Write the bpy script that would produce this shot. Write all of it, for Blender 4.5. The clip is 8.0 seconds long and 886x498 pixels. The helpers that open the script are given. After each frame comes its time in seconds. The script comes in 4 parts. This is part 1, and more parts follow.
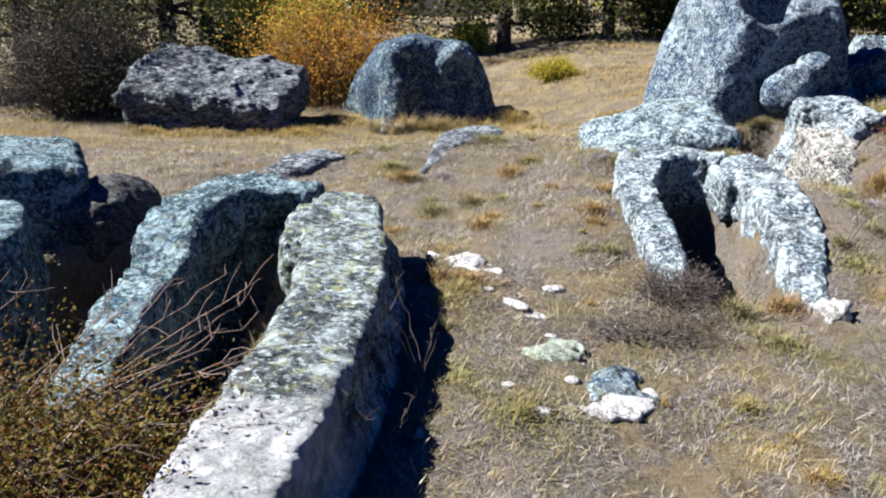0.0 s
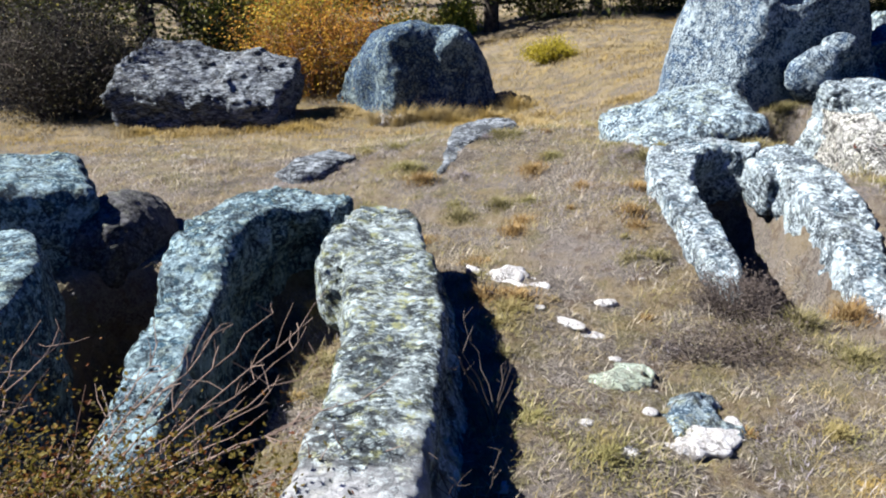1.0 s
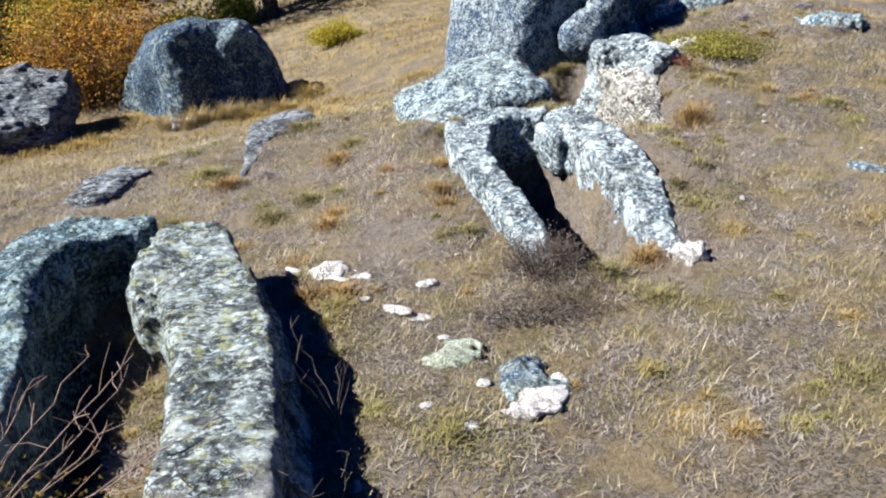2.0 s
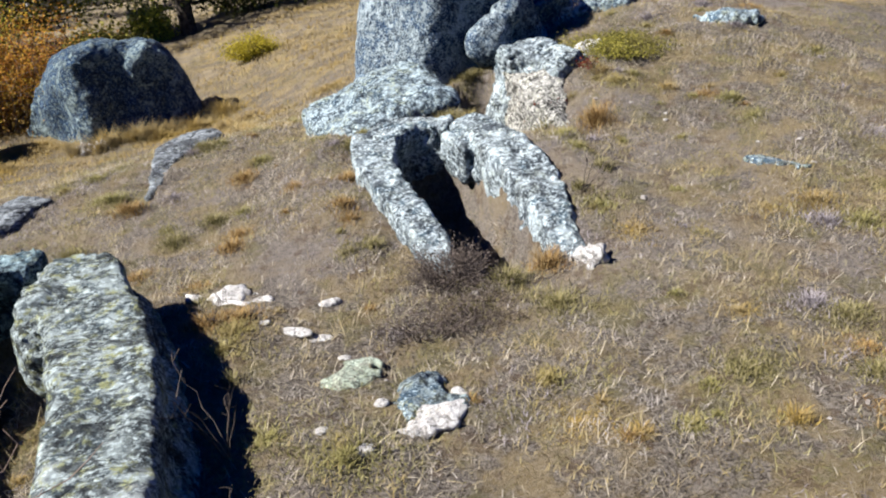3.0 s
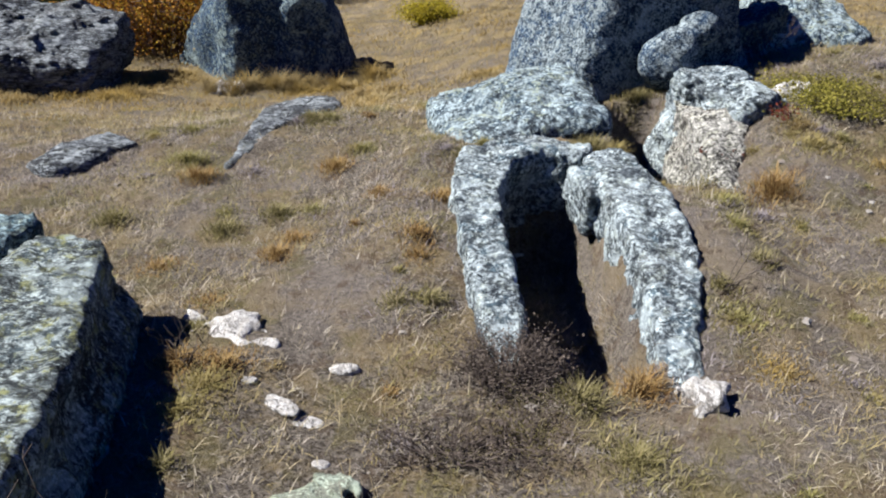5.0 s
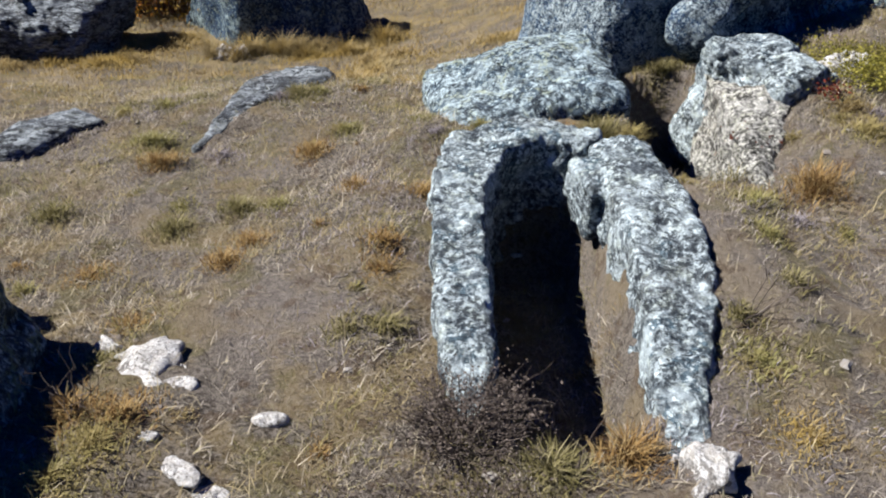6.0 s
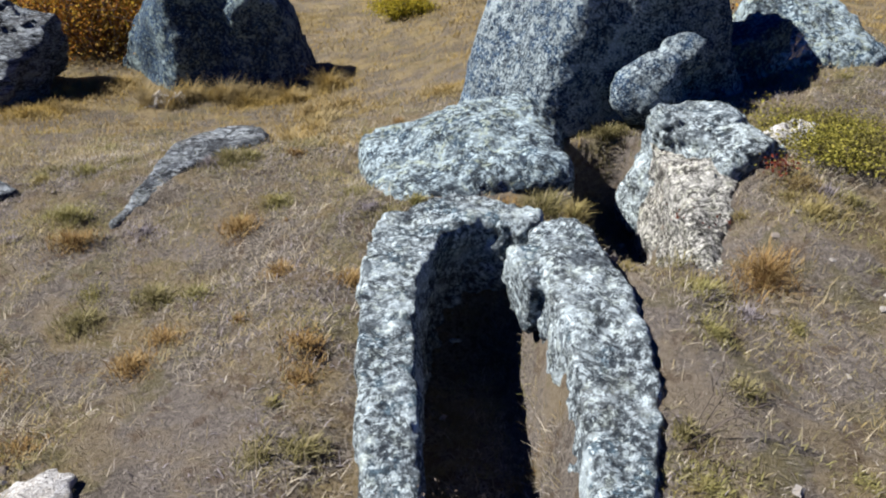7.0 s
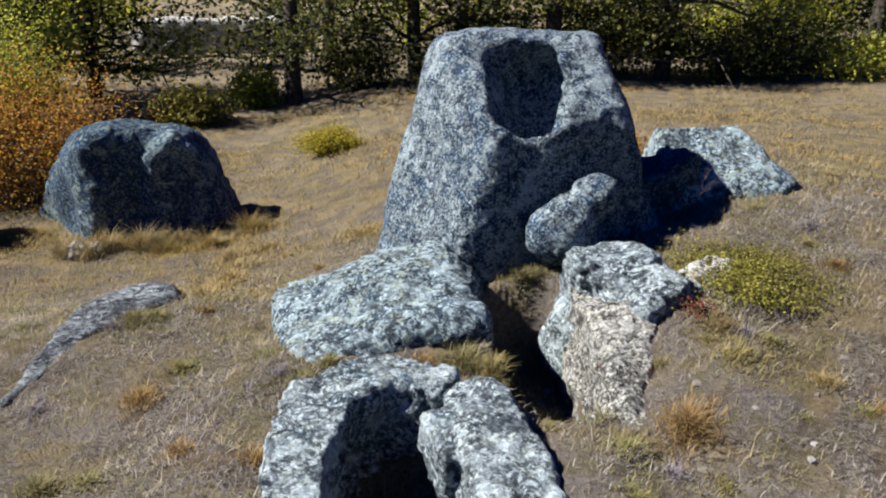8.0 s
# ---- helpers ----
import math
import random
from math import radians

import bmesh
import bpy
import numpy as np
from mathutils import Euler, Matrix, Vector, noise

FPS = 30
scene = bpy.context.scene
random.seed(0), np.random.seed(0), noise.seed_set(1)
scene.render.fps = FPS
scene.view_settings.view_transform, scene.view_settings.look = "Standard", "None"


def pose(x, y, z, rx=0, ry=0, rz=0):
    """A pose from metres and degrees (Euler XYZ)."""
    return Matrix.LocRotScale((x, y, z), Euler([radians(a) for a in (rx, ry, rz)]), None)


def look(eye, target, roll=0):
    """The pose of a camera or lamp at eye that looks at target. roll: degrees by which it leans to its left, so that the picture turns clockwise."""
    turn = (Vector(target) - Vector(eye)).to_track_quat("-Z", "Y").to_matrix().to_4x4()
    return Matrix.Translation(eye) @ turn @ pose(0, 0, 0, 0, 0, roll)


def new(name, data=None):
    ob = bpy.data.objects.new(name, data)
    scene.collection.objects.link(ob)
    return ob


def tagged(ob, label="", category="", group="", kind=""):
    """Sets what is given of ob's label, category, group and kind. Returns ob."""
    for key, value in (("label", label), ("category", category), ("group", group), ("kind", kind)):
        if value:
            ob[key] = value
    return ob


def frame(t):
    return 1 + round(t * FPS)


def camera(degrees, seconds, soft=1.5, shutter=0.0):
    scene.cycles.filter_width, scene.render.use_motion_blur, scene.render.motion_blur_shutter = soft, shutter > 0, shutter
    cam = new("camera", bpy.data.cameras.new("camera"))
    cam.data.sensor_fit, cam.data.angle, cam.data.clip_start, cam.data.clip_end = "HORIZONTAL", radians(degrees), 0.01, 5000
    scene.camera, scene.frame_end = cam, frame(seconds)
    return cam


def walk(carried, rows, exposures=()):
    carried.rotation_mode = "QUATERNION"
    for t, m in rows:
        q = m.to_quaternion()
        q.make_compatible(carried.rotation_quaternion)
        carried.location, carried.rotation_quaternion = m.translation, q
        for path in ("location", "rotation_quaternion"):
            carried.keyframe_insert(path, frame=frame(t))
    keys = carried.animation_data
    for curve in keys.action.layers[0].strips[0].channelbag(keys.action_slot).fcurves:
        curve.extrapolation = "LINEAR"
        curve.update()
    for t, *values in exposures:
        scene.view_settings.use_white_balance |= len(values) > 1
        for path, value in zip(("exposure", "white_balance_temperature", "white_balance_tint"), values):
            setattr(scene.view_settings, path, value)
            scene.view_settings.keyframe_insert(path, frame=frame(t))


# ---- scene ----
cam = camera(55.3, 8.0, soft=2.0)
PATH = [
    (0, (0.177, 0.06, 1.881), (0.115, 1.944, 1.214), 0.9),
    (0.5, (0.018, 0.339, 1.918), (-0.036, 2.238, 1.293), 1.2),
    (1, (-0.184, 0.39, 2.0), (-0.197, 2.256, 1.279), -0.8),
    (1.5, (-0.286, 0.449, 2.023), (-0.188, 2.272, 1.207), -3.3),
    (2, (-0.177, 0.378, 2.093), (0.23, 2.171, 1.305), -4.7),
    (2.2, (-0.092, 0.356, 2.117), (0.439, 2.12, 1.338), -5.6),
    (3.3, (0.119, 0.385, 2.099), (0.633, 2.144, 1.3), -7.0),
    (3.5, (0.162, 0.433, 2.12), (0.61, 2.204, 1.307), -5.7),
    (4, (0.297, 0.752, 2.111), (0.631, 2.546, 1.292), -2.0),
    (4.5, (0.577, 1.12, 2.082), (0.801, 2.935, 1.272), 0.6),
    (4.7, (0.678, 1.272, 2.058), (0.868, 3.089, 1.245), 1.2),
    (5.8, (1.156, 2.07, 1.959), (1.197, 3.851, 1.05), 1.3),
    (6, (1.223, 2.202, 1.976), (1.251, 3.974, 1.048), 0.8),
    (6.5, (1.352, 2.479, 1.991), (1.385, 4.245, 1.054), 0.9),
    (7, (1.369, 2.602, 2.17), (1.489, 4.39, 1.282), 1.6),
    (7.5, (1.456, 2.717, 2.307), (1.636, 4.552, 1.533), 1.2),
    (8, (1.57, 2.824, 2.314), (1.819, 4.704, 1.678), 0.1),
]
walk(cam, [(t, look(eye, target, roll)) for t, eye, target, roll in PATH], [(0.0, 2.0, 6150, 10), (0.7, 1.98, 6150, 10), (1.5, 1.99, 6200, 10), (2.0, 1.94, 6300, 10), (3.5, 1.68, 6420, 10), (4.5, 1.58, 6350, 10), (6.0, 1.54, 6350, 10), (8.0, 1.45, 6350, 10)])

# ---- world, sun ----
SUN_EL, SUN_AZ = radians(46), radians(3)
to_sun = Vector((-math.cos(SUN_EL) * math.cos(SUN_AZ), math.cos(SUN_EL) * math.sin(SUN_AZ), math.sin(SUN_EL)))
world = bpy.data.worlds.new("sky")
scene.world = world
world.use_nodes = True
wt = world.node_tree
sky = wt.nodes.new("ShaderNodeTexSky")
sky.sky_type = "NISHITA"
sky.sun_disc = False
sky.sun_elevation = SUN_EL
sky.sun_rotation = radians(-87)
sky.ozone_density = 2.5
sky.dust_density = 0.4
deep = wt.nodes.new("ShaderNodeHueSaturation")
deep.inputs["Saturation"].default_value = 4.0
deep.inputs["Hue"].default_value = 0.535
wt.links.new(sky.outputs[0], deep.inputs["Color"])
wt.nodes["Background"].inputs[1].default_value = 0.026
wt.links.new(deep.outputs[0], wt.nodes["Background"].inputs[0])
lamp = bpy.data.lights.new("sun", "SUN")
lamp.energy, lamp.angle, lamp.color = 5.0, radians(0.5), (1.0, 0.955, 0.89)
new("sun", lamp).matrix_world = look((0, 0, 30), Vector((0, 0, 30)) - to_sun)


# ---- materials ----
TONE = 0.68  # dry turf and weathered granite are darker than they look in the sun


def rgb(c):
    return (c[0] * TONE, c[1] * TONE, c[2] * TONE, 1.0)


class Nodes:
    """A small builder of node materials on object coordinates."""

    def __init__(self, name, rough=0.9, spec=0.2):
        self.mat = bpy.data.materials.new(name)
        self.mat.use_nodes = True
        self.t = self.mat.node_tree
        self.bsdf = self.t.nodes["Principled BSDF"]
        self.bsdf.inputs["Roughness"].default_value = rough
        self.bsdf.inputs["Specular IOR Level"].default_value = spec
        self.co = self.t.nodes.new("ShaderNodeTexCoord").outputs["Object"]

    def add(self, kind):
        return self.t.nodes.new(kind)

    def link(self, a, b):
        self.t.links.new(a, b)

    def noise(self, scale, detail=4.0, rough=0.6, co=None, distort=0.0):
        n = self.add("ShaderNodeTexNoise")
        n.inputs["Scale"].default_value = scale
        n.inputs["Detail"].default_value = detail
        n.inputs["Roughness"].default_value = rough
        n.inputs["Distortion"].default_value = distort
        self.link(co or self.co, n.inputs["Vector"])
        return n.outputs["Fac"]

    def voronoi(self, scale, feature="F1", rand=1.0):
        n = self.add("ShaderNodeTexVoronoi")
        n.feature = feature
        n.inputs["Scale"].default_value = scale
        n.inputs["Randomness"].default_value = rand
        self.link(self.co, n.inputs["Vector"])
        return n.outputs["Distance"]

    def ramp(self, fac, a, b):
        n = self.add("ShaderNodeMapRange")
        n.interpolation_type = "SMOOTHSTEP"
        n.inputs["From Min"].default_value = a
        n.inputs["From Max"].default_value = b
        self.link(fac, n.inputs["Value"])
        return n.outputs["Result"]

    def math(self, op, a, b):
        n = self.add("ShaderNodeMath")
        n.operation = op
        for i, v in enumerate((a, b)):
            if isinstance(v, (int, float)):
                n.inputs[i].default_value = v
            else:
                self.link(v, n.inputs[i])
        return n.outputs[0]

    def mix(self, fac, a, b):
        n = self.add("ShaderNodeMix")
        n.data_type = "RGBA"
        if isinstance(fac, (int, float)):
            n.inputs[0].default_value = fac
        else:
            self.link(fac, n.inputs[0])
        for i, v in ((6, a), (7, b)):
            if isinstance(v, tuple):
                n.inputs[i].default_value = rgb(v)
            else:
                self.link(v, n.inputs[i])
        return n.outputs[2]

    def colours(self, fac, stops):
        n = self.add("ShaderNodeValToRGB")
        e = n.color_ramp.elements
        for i, (p, c) in enumerate(stops):
            el = e[i] if i < 2 else e.new(p)
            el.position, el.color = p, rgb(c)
        self.link(fac, n.inputs[0])
        return n.outputs[0]

    def finish(self, colour, height=None, bump=0.5, distance=0.02):
        self.link(colour, self.bsdf.inputs["Base Color"])
        if height is not None:
            b = self.add("ShaderNodeBump")
            b.inputs["Strength"].default_value = bump
            b.inputs["Distance"].default_value = distance
            self.link(height, b.inputs["Height"])
            self.link(b.outputs[0], self.bsdf.inputs["Normal"])
        return self.mat


def rock_material(name, grey, pale, dark, pale_amount=0.5, dark_amount=0.5, lichen=0.3, cream=0.25, fine=1.0, streak=(1.0, 1.0, 1.0), bare=None):
    """Weathered granite: grain, crusts of pale lichen, dark pits and cracks. bare: (y from, y to), where the crust has worn off."""
    m = Nodes(name, 0.92, 0.15)
    squash = m.add("ShaderNodeMapping")
    squash.inputs["Scale"].default_value = streak
    m.link(m.co, squash.inputs["Vector"])
    co = squash.outputs[0]
    grain = m.noise(95 * fine, 6, 0.78)
    col = m.mix(m.ramp(grain, 0.34, 0.66), tuple(v * 0.55 for v in grey), tuple(min(1, v * 1.45) for v in grey))
    col = m.mix(m.math("MULTIPLY", m.ramp(m.noise(1.9, 4), 0.46, 0.60), cream), col, (0.47, 0.43, 0.37))
    # broad bleached zones, then crusts with ragged soft rims at two sizes
    zone = m.ramp(m.noise(1.7, 4, 0.6), 0.36, 0.64)
    k = 0.11 * pale_amount
    crust = m.noise(9 * fine, 11, 0.74, co, 0.3)
    cover = m.ramp(m.math("ADD", crust, m.math("MULTIPLY", zone, 0.08)), 0.585 - k, 0.645 - k)
    col = m.mix(m.math("MULTIPLY", cover, 0.9), col, m.mix(m.ramp(grain, 0.3, 0.62), tuple(v * 0.72 for v in pale), pale))
    bright = m.ramp(m.noise(42 * fine, 7, 0.72, co, 0.3), 0.52, 0.56)
    col = m.mix(m.math("MULTIPLY", bright, min(1.0, pale_amount)), col, tuple(min(0.86, v * 1.5) for v in pale))
    # ragged mats of yellow-green lichen
    moss = m.ramp(m.noise(21 * fine, 8, 0.75), 0.50, 0.60)
    lich = m.math("MULTIPLY", moss, m.ramp(m.noise(2.3, 4, 0.65), 0.37, 0.50))
    col = m.mix(m.math("MULTIPLY", lich, lichen), col, m.mix(grain, (0.20, 0.225, 0.10), (0.46, 0.48, 0.25)))
    # dark stains, finer black specks and hairline cracks
    q = 0.10 * dark_amount
    stain = m.ramp(m.noise(8 * fine, 9, 0.72, co, 0.4), 0.60 - q * 0.5, 0.655 - q * 0.5)
    col = m.mix(m.math("MULTIPLY", stain, 0.75), col, tuple(v * 2.2 for v in dark))
    blot = m.math("MULTIPLY", m.ramp(m.noise(40 * fine, 8, 0.75, co, 0.3), 0.595 - q, 0.625 - q), m.ramp(m.noise(5.0, 5), 0.34, 0.56))
    col = m.mix(m.math("MULTIPLY", blot, 0.85), col, dark)
    line = m.math("ABSOLUTE", m.math("SUBTRACT", m.noise(5.0, 7, 0.62, co, 0.5), 0.5), 0.0)
    crack = m.ramp(line, 0.004, 0.022)
    col = m.mix(m.math("MULTIPLY", m.math("SUBTRACT", 1.0, crack), m.math("MULTIPLY", m.ramp(m.noise(3.1, 3), 0.42, 0.55), 0.75)), col, dark)
    if bare:
        yy = m.add("ShaderNodeSeparateXYZ")
        m.link(m.co, yy.inputs[0])
        worn = m.ramp(m.math("ADD", yy.outputs["Y"], m.math("MULTIPLY", m.math("SUBTRACT", m.noise(3.0, 6, 0.65), 0.5), 2.6)), bare[1], bare[0])
        skin = m.mix(m.ramp(m.noise(14, 8, 0.7), 0.36, 0.62), (0.36, 0.37, 0.375), (0.60, 0.60, 0.595))
        skin = m.mix(m.ramp(m.noise(30, 8, 0.75), 0.61, 0.66), skin, (0.07, 0.07, 0.07))
        col = m.mix(m.math("MULTIPLY", worn, 0.9), col, skin)
    h = m.math("ADD", m.math("MULTIPLY", m.noise(38, 9, 0.75), 1.1), m.math("MULTIPLY", m.noise(11, 6, 0.68, co), 1.3))
    h = m.math("ADD", h, m.math("MULTIPLY", crack, 0.35))
    h = m.math("ADD", h, m.math("MULTIPLY", cover, 0.3))
    return m.finish(col, h, 0.9, 0.022)


ROCK = rock_material("lichened_granite", (0.07, 0.115, 0.16), (0.40, 0.50, 0.54), (0.014, 0.02, 0.03), 0.95, 1.0, 0.6, 0.06, 0.85)
ROCK_SLAB = rock_material("worn_lichened_granite", (0.085, 0.115, 0.13), (0.40, 0.47, 0.47), (0.014, 0.017, 0.02), 0.9, 1.1, 1.0, 0.06, 0.8, (0.85, 1.2, 1.0), (2.1, 3.1))
ROCK_PALE = rock_material("pale_granite", (0.11, 0.165, 0.205), (0.46, 0.54, 0.57), (0.02, 0.026, 0.035), 1.2, 1.1, 0.3, 0.3, 0.85)
ROCK_GREY = rock_material("grey_speckled_granite", (0.032, 0.074, 0.145), (0.38, 0.455, 0.485), (0.008, 0.016, 0.034), 0.78, 0.95, 0.12, 0.02, 1.5)
# base darker and bluer than the stone itself, to carry its skylit shade
ROCK_BLUE = rock_material("shade_blue_granite", (0.022, 0.055, 0.115), (0.27, 0.35, 0.36), (0.008, 0.016, 0.034), 0.42, 0.8, 0.3, 0.0, 0.9)
ROCK_TEAL = rock_material("teal_lichened_granite", (0.045, 0.10, 0.14), (0.31, 0.43, 0.47), (0.012, 0.02, 0.03), 0.8, 1.0, 0.45, 0.03, 0.85)
# granite for stones lying in shadow: the shade is mixed into its colours
ROCK_SHADED = rock_material("shaded_weathered_granite", (0.07, 0.07, 0.072), (0.17, 0.17, 0.175), (0.018, 0.018, 0.018), 0.4, 0.6, 0.2, 0.1)
ROCK_SLATE = rock_material("slaty_granite", (0.085, 0.095, 0.11), (0.31, 0.345, 0.37), (0.012, 0.014, 0.018), 0.6, 1.0, 0.1, 0.1, 0.6, (0.6, 0.8, 2.2))
ROCK_CREAM = rock_material("cream_granite", (0.18, 0.18, 0.165), (0.50, 0.495, 0.46), (0.03, 0.028, 0.025), 1.05, 0.95, 0.3, 0.45)
ROCK_WHITE = rock_material("bare_white_stone", (0.54, 0.52, 0.49), (0.78, 0.77, 0.75), (0.12, 0.10, 0.085), 0.9, 0.2, 0.05, 0.3)
ROCK_GREEN = rock_material("green_lichened_stone", (0.29, 0.31, 0.25), (0.46, 0.54, 0.44), (0.06, 0.06, 0.05), 0.9, 0.4, 0.4, 0.2)


def ground_material():
    m = Nodes("dry_turf", 1.0, 0.05)
    big, mid = m.noise(0.55, 4, 0.55), m.noise(2.6, 5, 0.62)
    fine, thread = m.noise(34, 7, 0.78, distort=1.4), m.noise(110, 4, 0.75, distort=1.8)
    col = m.mix(m.ramp(fine, 0.40, 0.60), (0.062, 0.050, 0.038), (0.32, 0.282, 0.24))
    col = m.mix(m.math("MULTIPLY", m.ramp(mid, 0.47, 0.60), 0.6), col, (0.33, 0.25, 0.12))
    col = m.mix(m.math("MULTIPLY", m.ramp(big, 0.46, 0.60), 0.45), col, (0.30, 0.265, 0.245))
    col = m.mix(m.math("MULTIPLY", m.ramp(m.noise(3.4, 4), 0.53, 0.62), 0.55), col, (0.17, 0.15, 0.06))
    col = m.mix(m.math("MULTIPLY", m.ramp(m.noise(6.0, 5, 0.7), 0.55, 0.61), 0.6), col, (0.135, 0.092, 0.060))
    col = m.mix(m.math("MULTIPLY", m.ramp(thread, 0.52, 0.62), 0.6), col, (0.42, 0.37, 0.31))
    col = m.mix(m.ramp(m.noise(24, 6, 0.7), 0.685, 0.70), col, (0.48, 0.44, 0.40))
    # the clearing beyond the graves is golden
    place = m.add("ShaderNodeSeparateXYZ")
    m.link(m.co, place.inputs[0])
    gold = m.ramp(m.math("ADD", place.outputs["Y"], m.math("MULTIPLY", big, 6.0)), 11.0, 15.0)
    col = m.mix(m.math("MULTIPLY", gold, 0.45), col, m.mix(m.ramp(mid, 0.4, 0.6), (0.19, 0.155, 0.095), (0.36, 0.28, 0.14)))
    h = m.math("ADD", fine, m.math("MULTIPLY", thread, 0.6))
    return m.finish(col, h, 1.0, 0.035)


def blade_material(name, stops, patches_of=(), rough=0.85, glow=0.3):
    """Blades and leaves: a colour for each, drifts of other colours, and light that shines through."""
    m = Nodes(name, rough, 0.15)
    rand = m.add("ShaderNodeNewGeometry").outputs["Random Per Island"]
    col = m.colours(rand, stops)
    for scale, colour, amount in patches_of:
        col = m.mix(m.math("MULTIPLY", m.ramp(m.noise(scale, 4, 0.62), 0.51, 0.57), amount), col, colour)
    m.link(col, m.bsdf.inputs["Base Color"])
    thin = m.add("ShaderNodeBsdfTranslucent")
    m.link(col, thin.inputs["Color"])
    both = m.add("ShaderNodeMixShader")
    both.inputs[0].default_value = glow
    m.link(m.bsdf.outputs[0], both.inputs[1])
    m.link(thin.outputs[0], both.inputs[2])
    m.link(both.outputs[0], m.t.nodes["Material Output"].inputs["Surface"])
    return m.mat


GROUND = ground_material()
THATCH = blade_material("dry_thatch", [(0.0, (0.072, 0.056, 0.040)), (0.22, (0.168, 0.133, 0.094)), (0.34, (0.444, 0.400, 0.330)), (0.7, (0.600, 0.539, 0.462)), (0.86, (0.528, 0.447, 0.264)), (1.0, (0.840, 0.789, 0.693))], ((0.8, (0.564, 0.522, 0.484), 0.65), (1.9, (0.516, 0.400, 0.143), 0.7), (3.3, (0.300, 0.273, 0.094), 0.7), (5.2, (0.120, 0.093, 0.068), 0.8)))
LITTER = blade_material("straw_litter", [(0.0, (0.117, 0.090, 0.059)), (0.3, (0.351, 0.294, 0.194)), (0.7, (0.632, 0.548, 0.383)), (1.0, (0.866, 0.791, 0.648))], ((1.4, (0.562, 0.452, 0.194), 0.6), (2.7, (0.175, 0.136, 0.086), 0.5)))
STRAW = blade_material("golden_straw", [(0.0, (0.25, 0.16, 0.05)), (0.45, (0.40, 0.29, 0.11)), (1.0, (0.46, 0.38, 0.21))], ((0.6, (0.40, 0.33, 0.18), 0.6), (1.7, (0.44, 0.31, 0.08), 0.7), (4.1, (0.20, 0.15, 0.07), 0.5)))
TUFT = blade_material("olive_tuft", [(0.0, (0.09, 0.08, 0.03)), (0.5, (0.25, 0.22, 0.085)), (1.0, (0.40, 0.35, 0.20))])
MAT = blade_material("grey_heath", [(0.0, (0.10, 0.08, 0.075)), (0.4, (0.28, 0.25, 0.26)), (1.0, (0.50, 0.455, 0.47))])
GREENISH = blade_material("yellow_green_grass", [(0.0, (0.13, 0.115, 0.04)), (0.45, (0.33, 0.29, 0.11)), (0.8, (0.28, 0.275, 0.10)), (1.0, (0.52, 0.46, 0.25))], ((1.1, (0.36, 0.27, 0.11), 0.5),))
PEBBLE = blade_material("pebbles", [(0.0, (0.186, 0.155, 0.130)), (0.5, (0.322, 0.285, 0.248)), (1.0, (0.471, 0.446, 0.415))])
RUST = blade_material("rust_tuft", [(0.0, (0.13, 0.07, 0.03)), (0.5, (0.36, 0.225, 0.08)), (1.0, (0.48, 0.36, 0.17))])
TWIG_GREY = blade_material("grey_twigs", [(0.0, (0.062, 0.050, 0.043)), (0.6, (0.149, 0.118, 0.099)), (1.0, (0.236, 0.198, 0.174))])
TWIG_RED = blade_material("red_brown_twigs", [(0.0, (0.149, 0.084, 0.055)), (0.5, (0.297, 0.204, 0.158)), (1.0, (0.465, 0.410, 0.354))])
LEAF_AUTUMN = blade_material("autumn_leaves", [(0.0, (0.034, 0.024, 0.008)), (0.3, (0.115, 0.095, 0.018)), (0.65, (0.207, 0.155, 0.026)), (0.88, (0.190, 0.086, 0.018)), (1.0, (0.110, 0.029, 0.011))], (), 0.6, 0.45)
LEAF_ORANGE = blade_material("orange_leaves", [(0.0, (0.160, 0.064, 0.019)), (0.35, (0.576, 0.240, 0.040)), (0.7, (0.720, 0.384, 0.056)), (1.0, (0.768, 0.560, 0.080))], ((1.5, (0.36, 0.27, 0.03), 0.7), (2.6, (0.13, 0.06, 0.02), 0.6)), 0.6, 0.45)
LEAF_YELLOW = blade_material("yellow_leaves", [(0.0, (0.220, 0.201, 0.019)), (0.5, (0.461, 0.383, 0.030)), (1.0, (0.584, 0.461, 0.050))], (), 0.6, 0.45)
LEAF_CUSHION = blade_material("yellow_green_sprigs", [(0.0, (0.087, 0.087, 0.017)), (0.5, (0.275, 0.254, 0.043)), (1.0, (0.464, 0.406, 0.087))], ((3.0, (0.145, 0.123, 0.043), 0.6),), 0.7, 0.35)
LEAF_GREEN = blade_material("dark_green_leaves", [(0.0, (0.018, 0.027, 0.008)), (0.45, (0.060, 0.072, 0.019)), (0.8, (0.120, 0.124, 0.028)), (1.0, (0.272, 0.240, 0.048))], (), 0.55, 0.45)
LEAF_LIME = blade_material("lime_leaves", [(0.0, (0.180, 0.217, 0.039)), (0.5, (0.398, 0.436, 0.061)), (1.0, (0.795, 0.716, 0.100))], (), 0.55, 0.45)
LEAF_GREY = blade_material("grey_brown_leaves", [(0.0, (0.037, 0.030, 0.024)), (0.5, (0.089, 0.079, 0.060)), (1.0, (0.142, 0.129, 0.103))], ((1.0, (0.105, 0.098, 0.031), 0.55), (2.2, (0.037, 0.031, 0.024), 0.6)))
LEAF_RED = blade_material("red_leaves", [(0.0, (0.112, 0.019, 0.012)), (1.0, (0.223, 0.050, 0.025))])


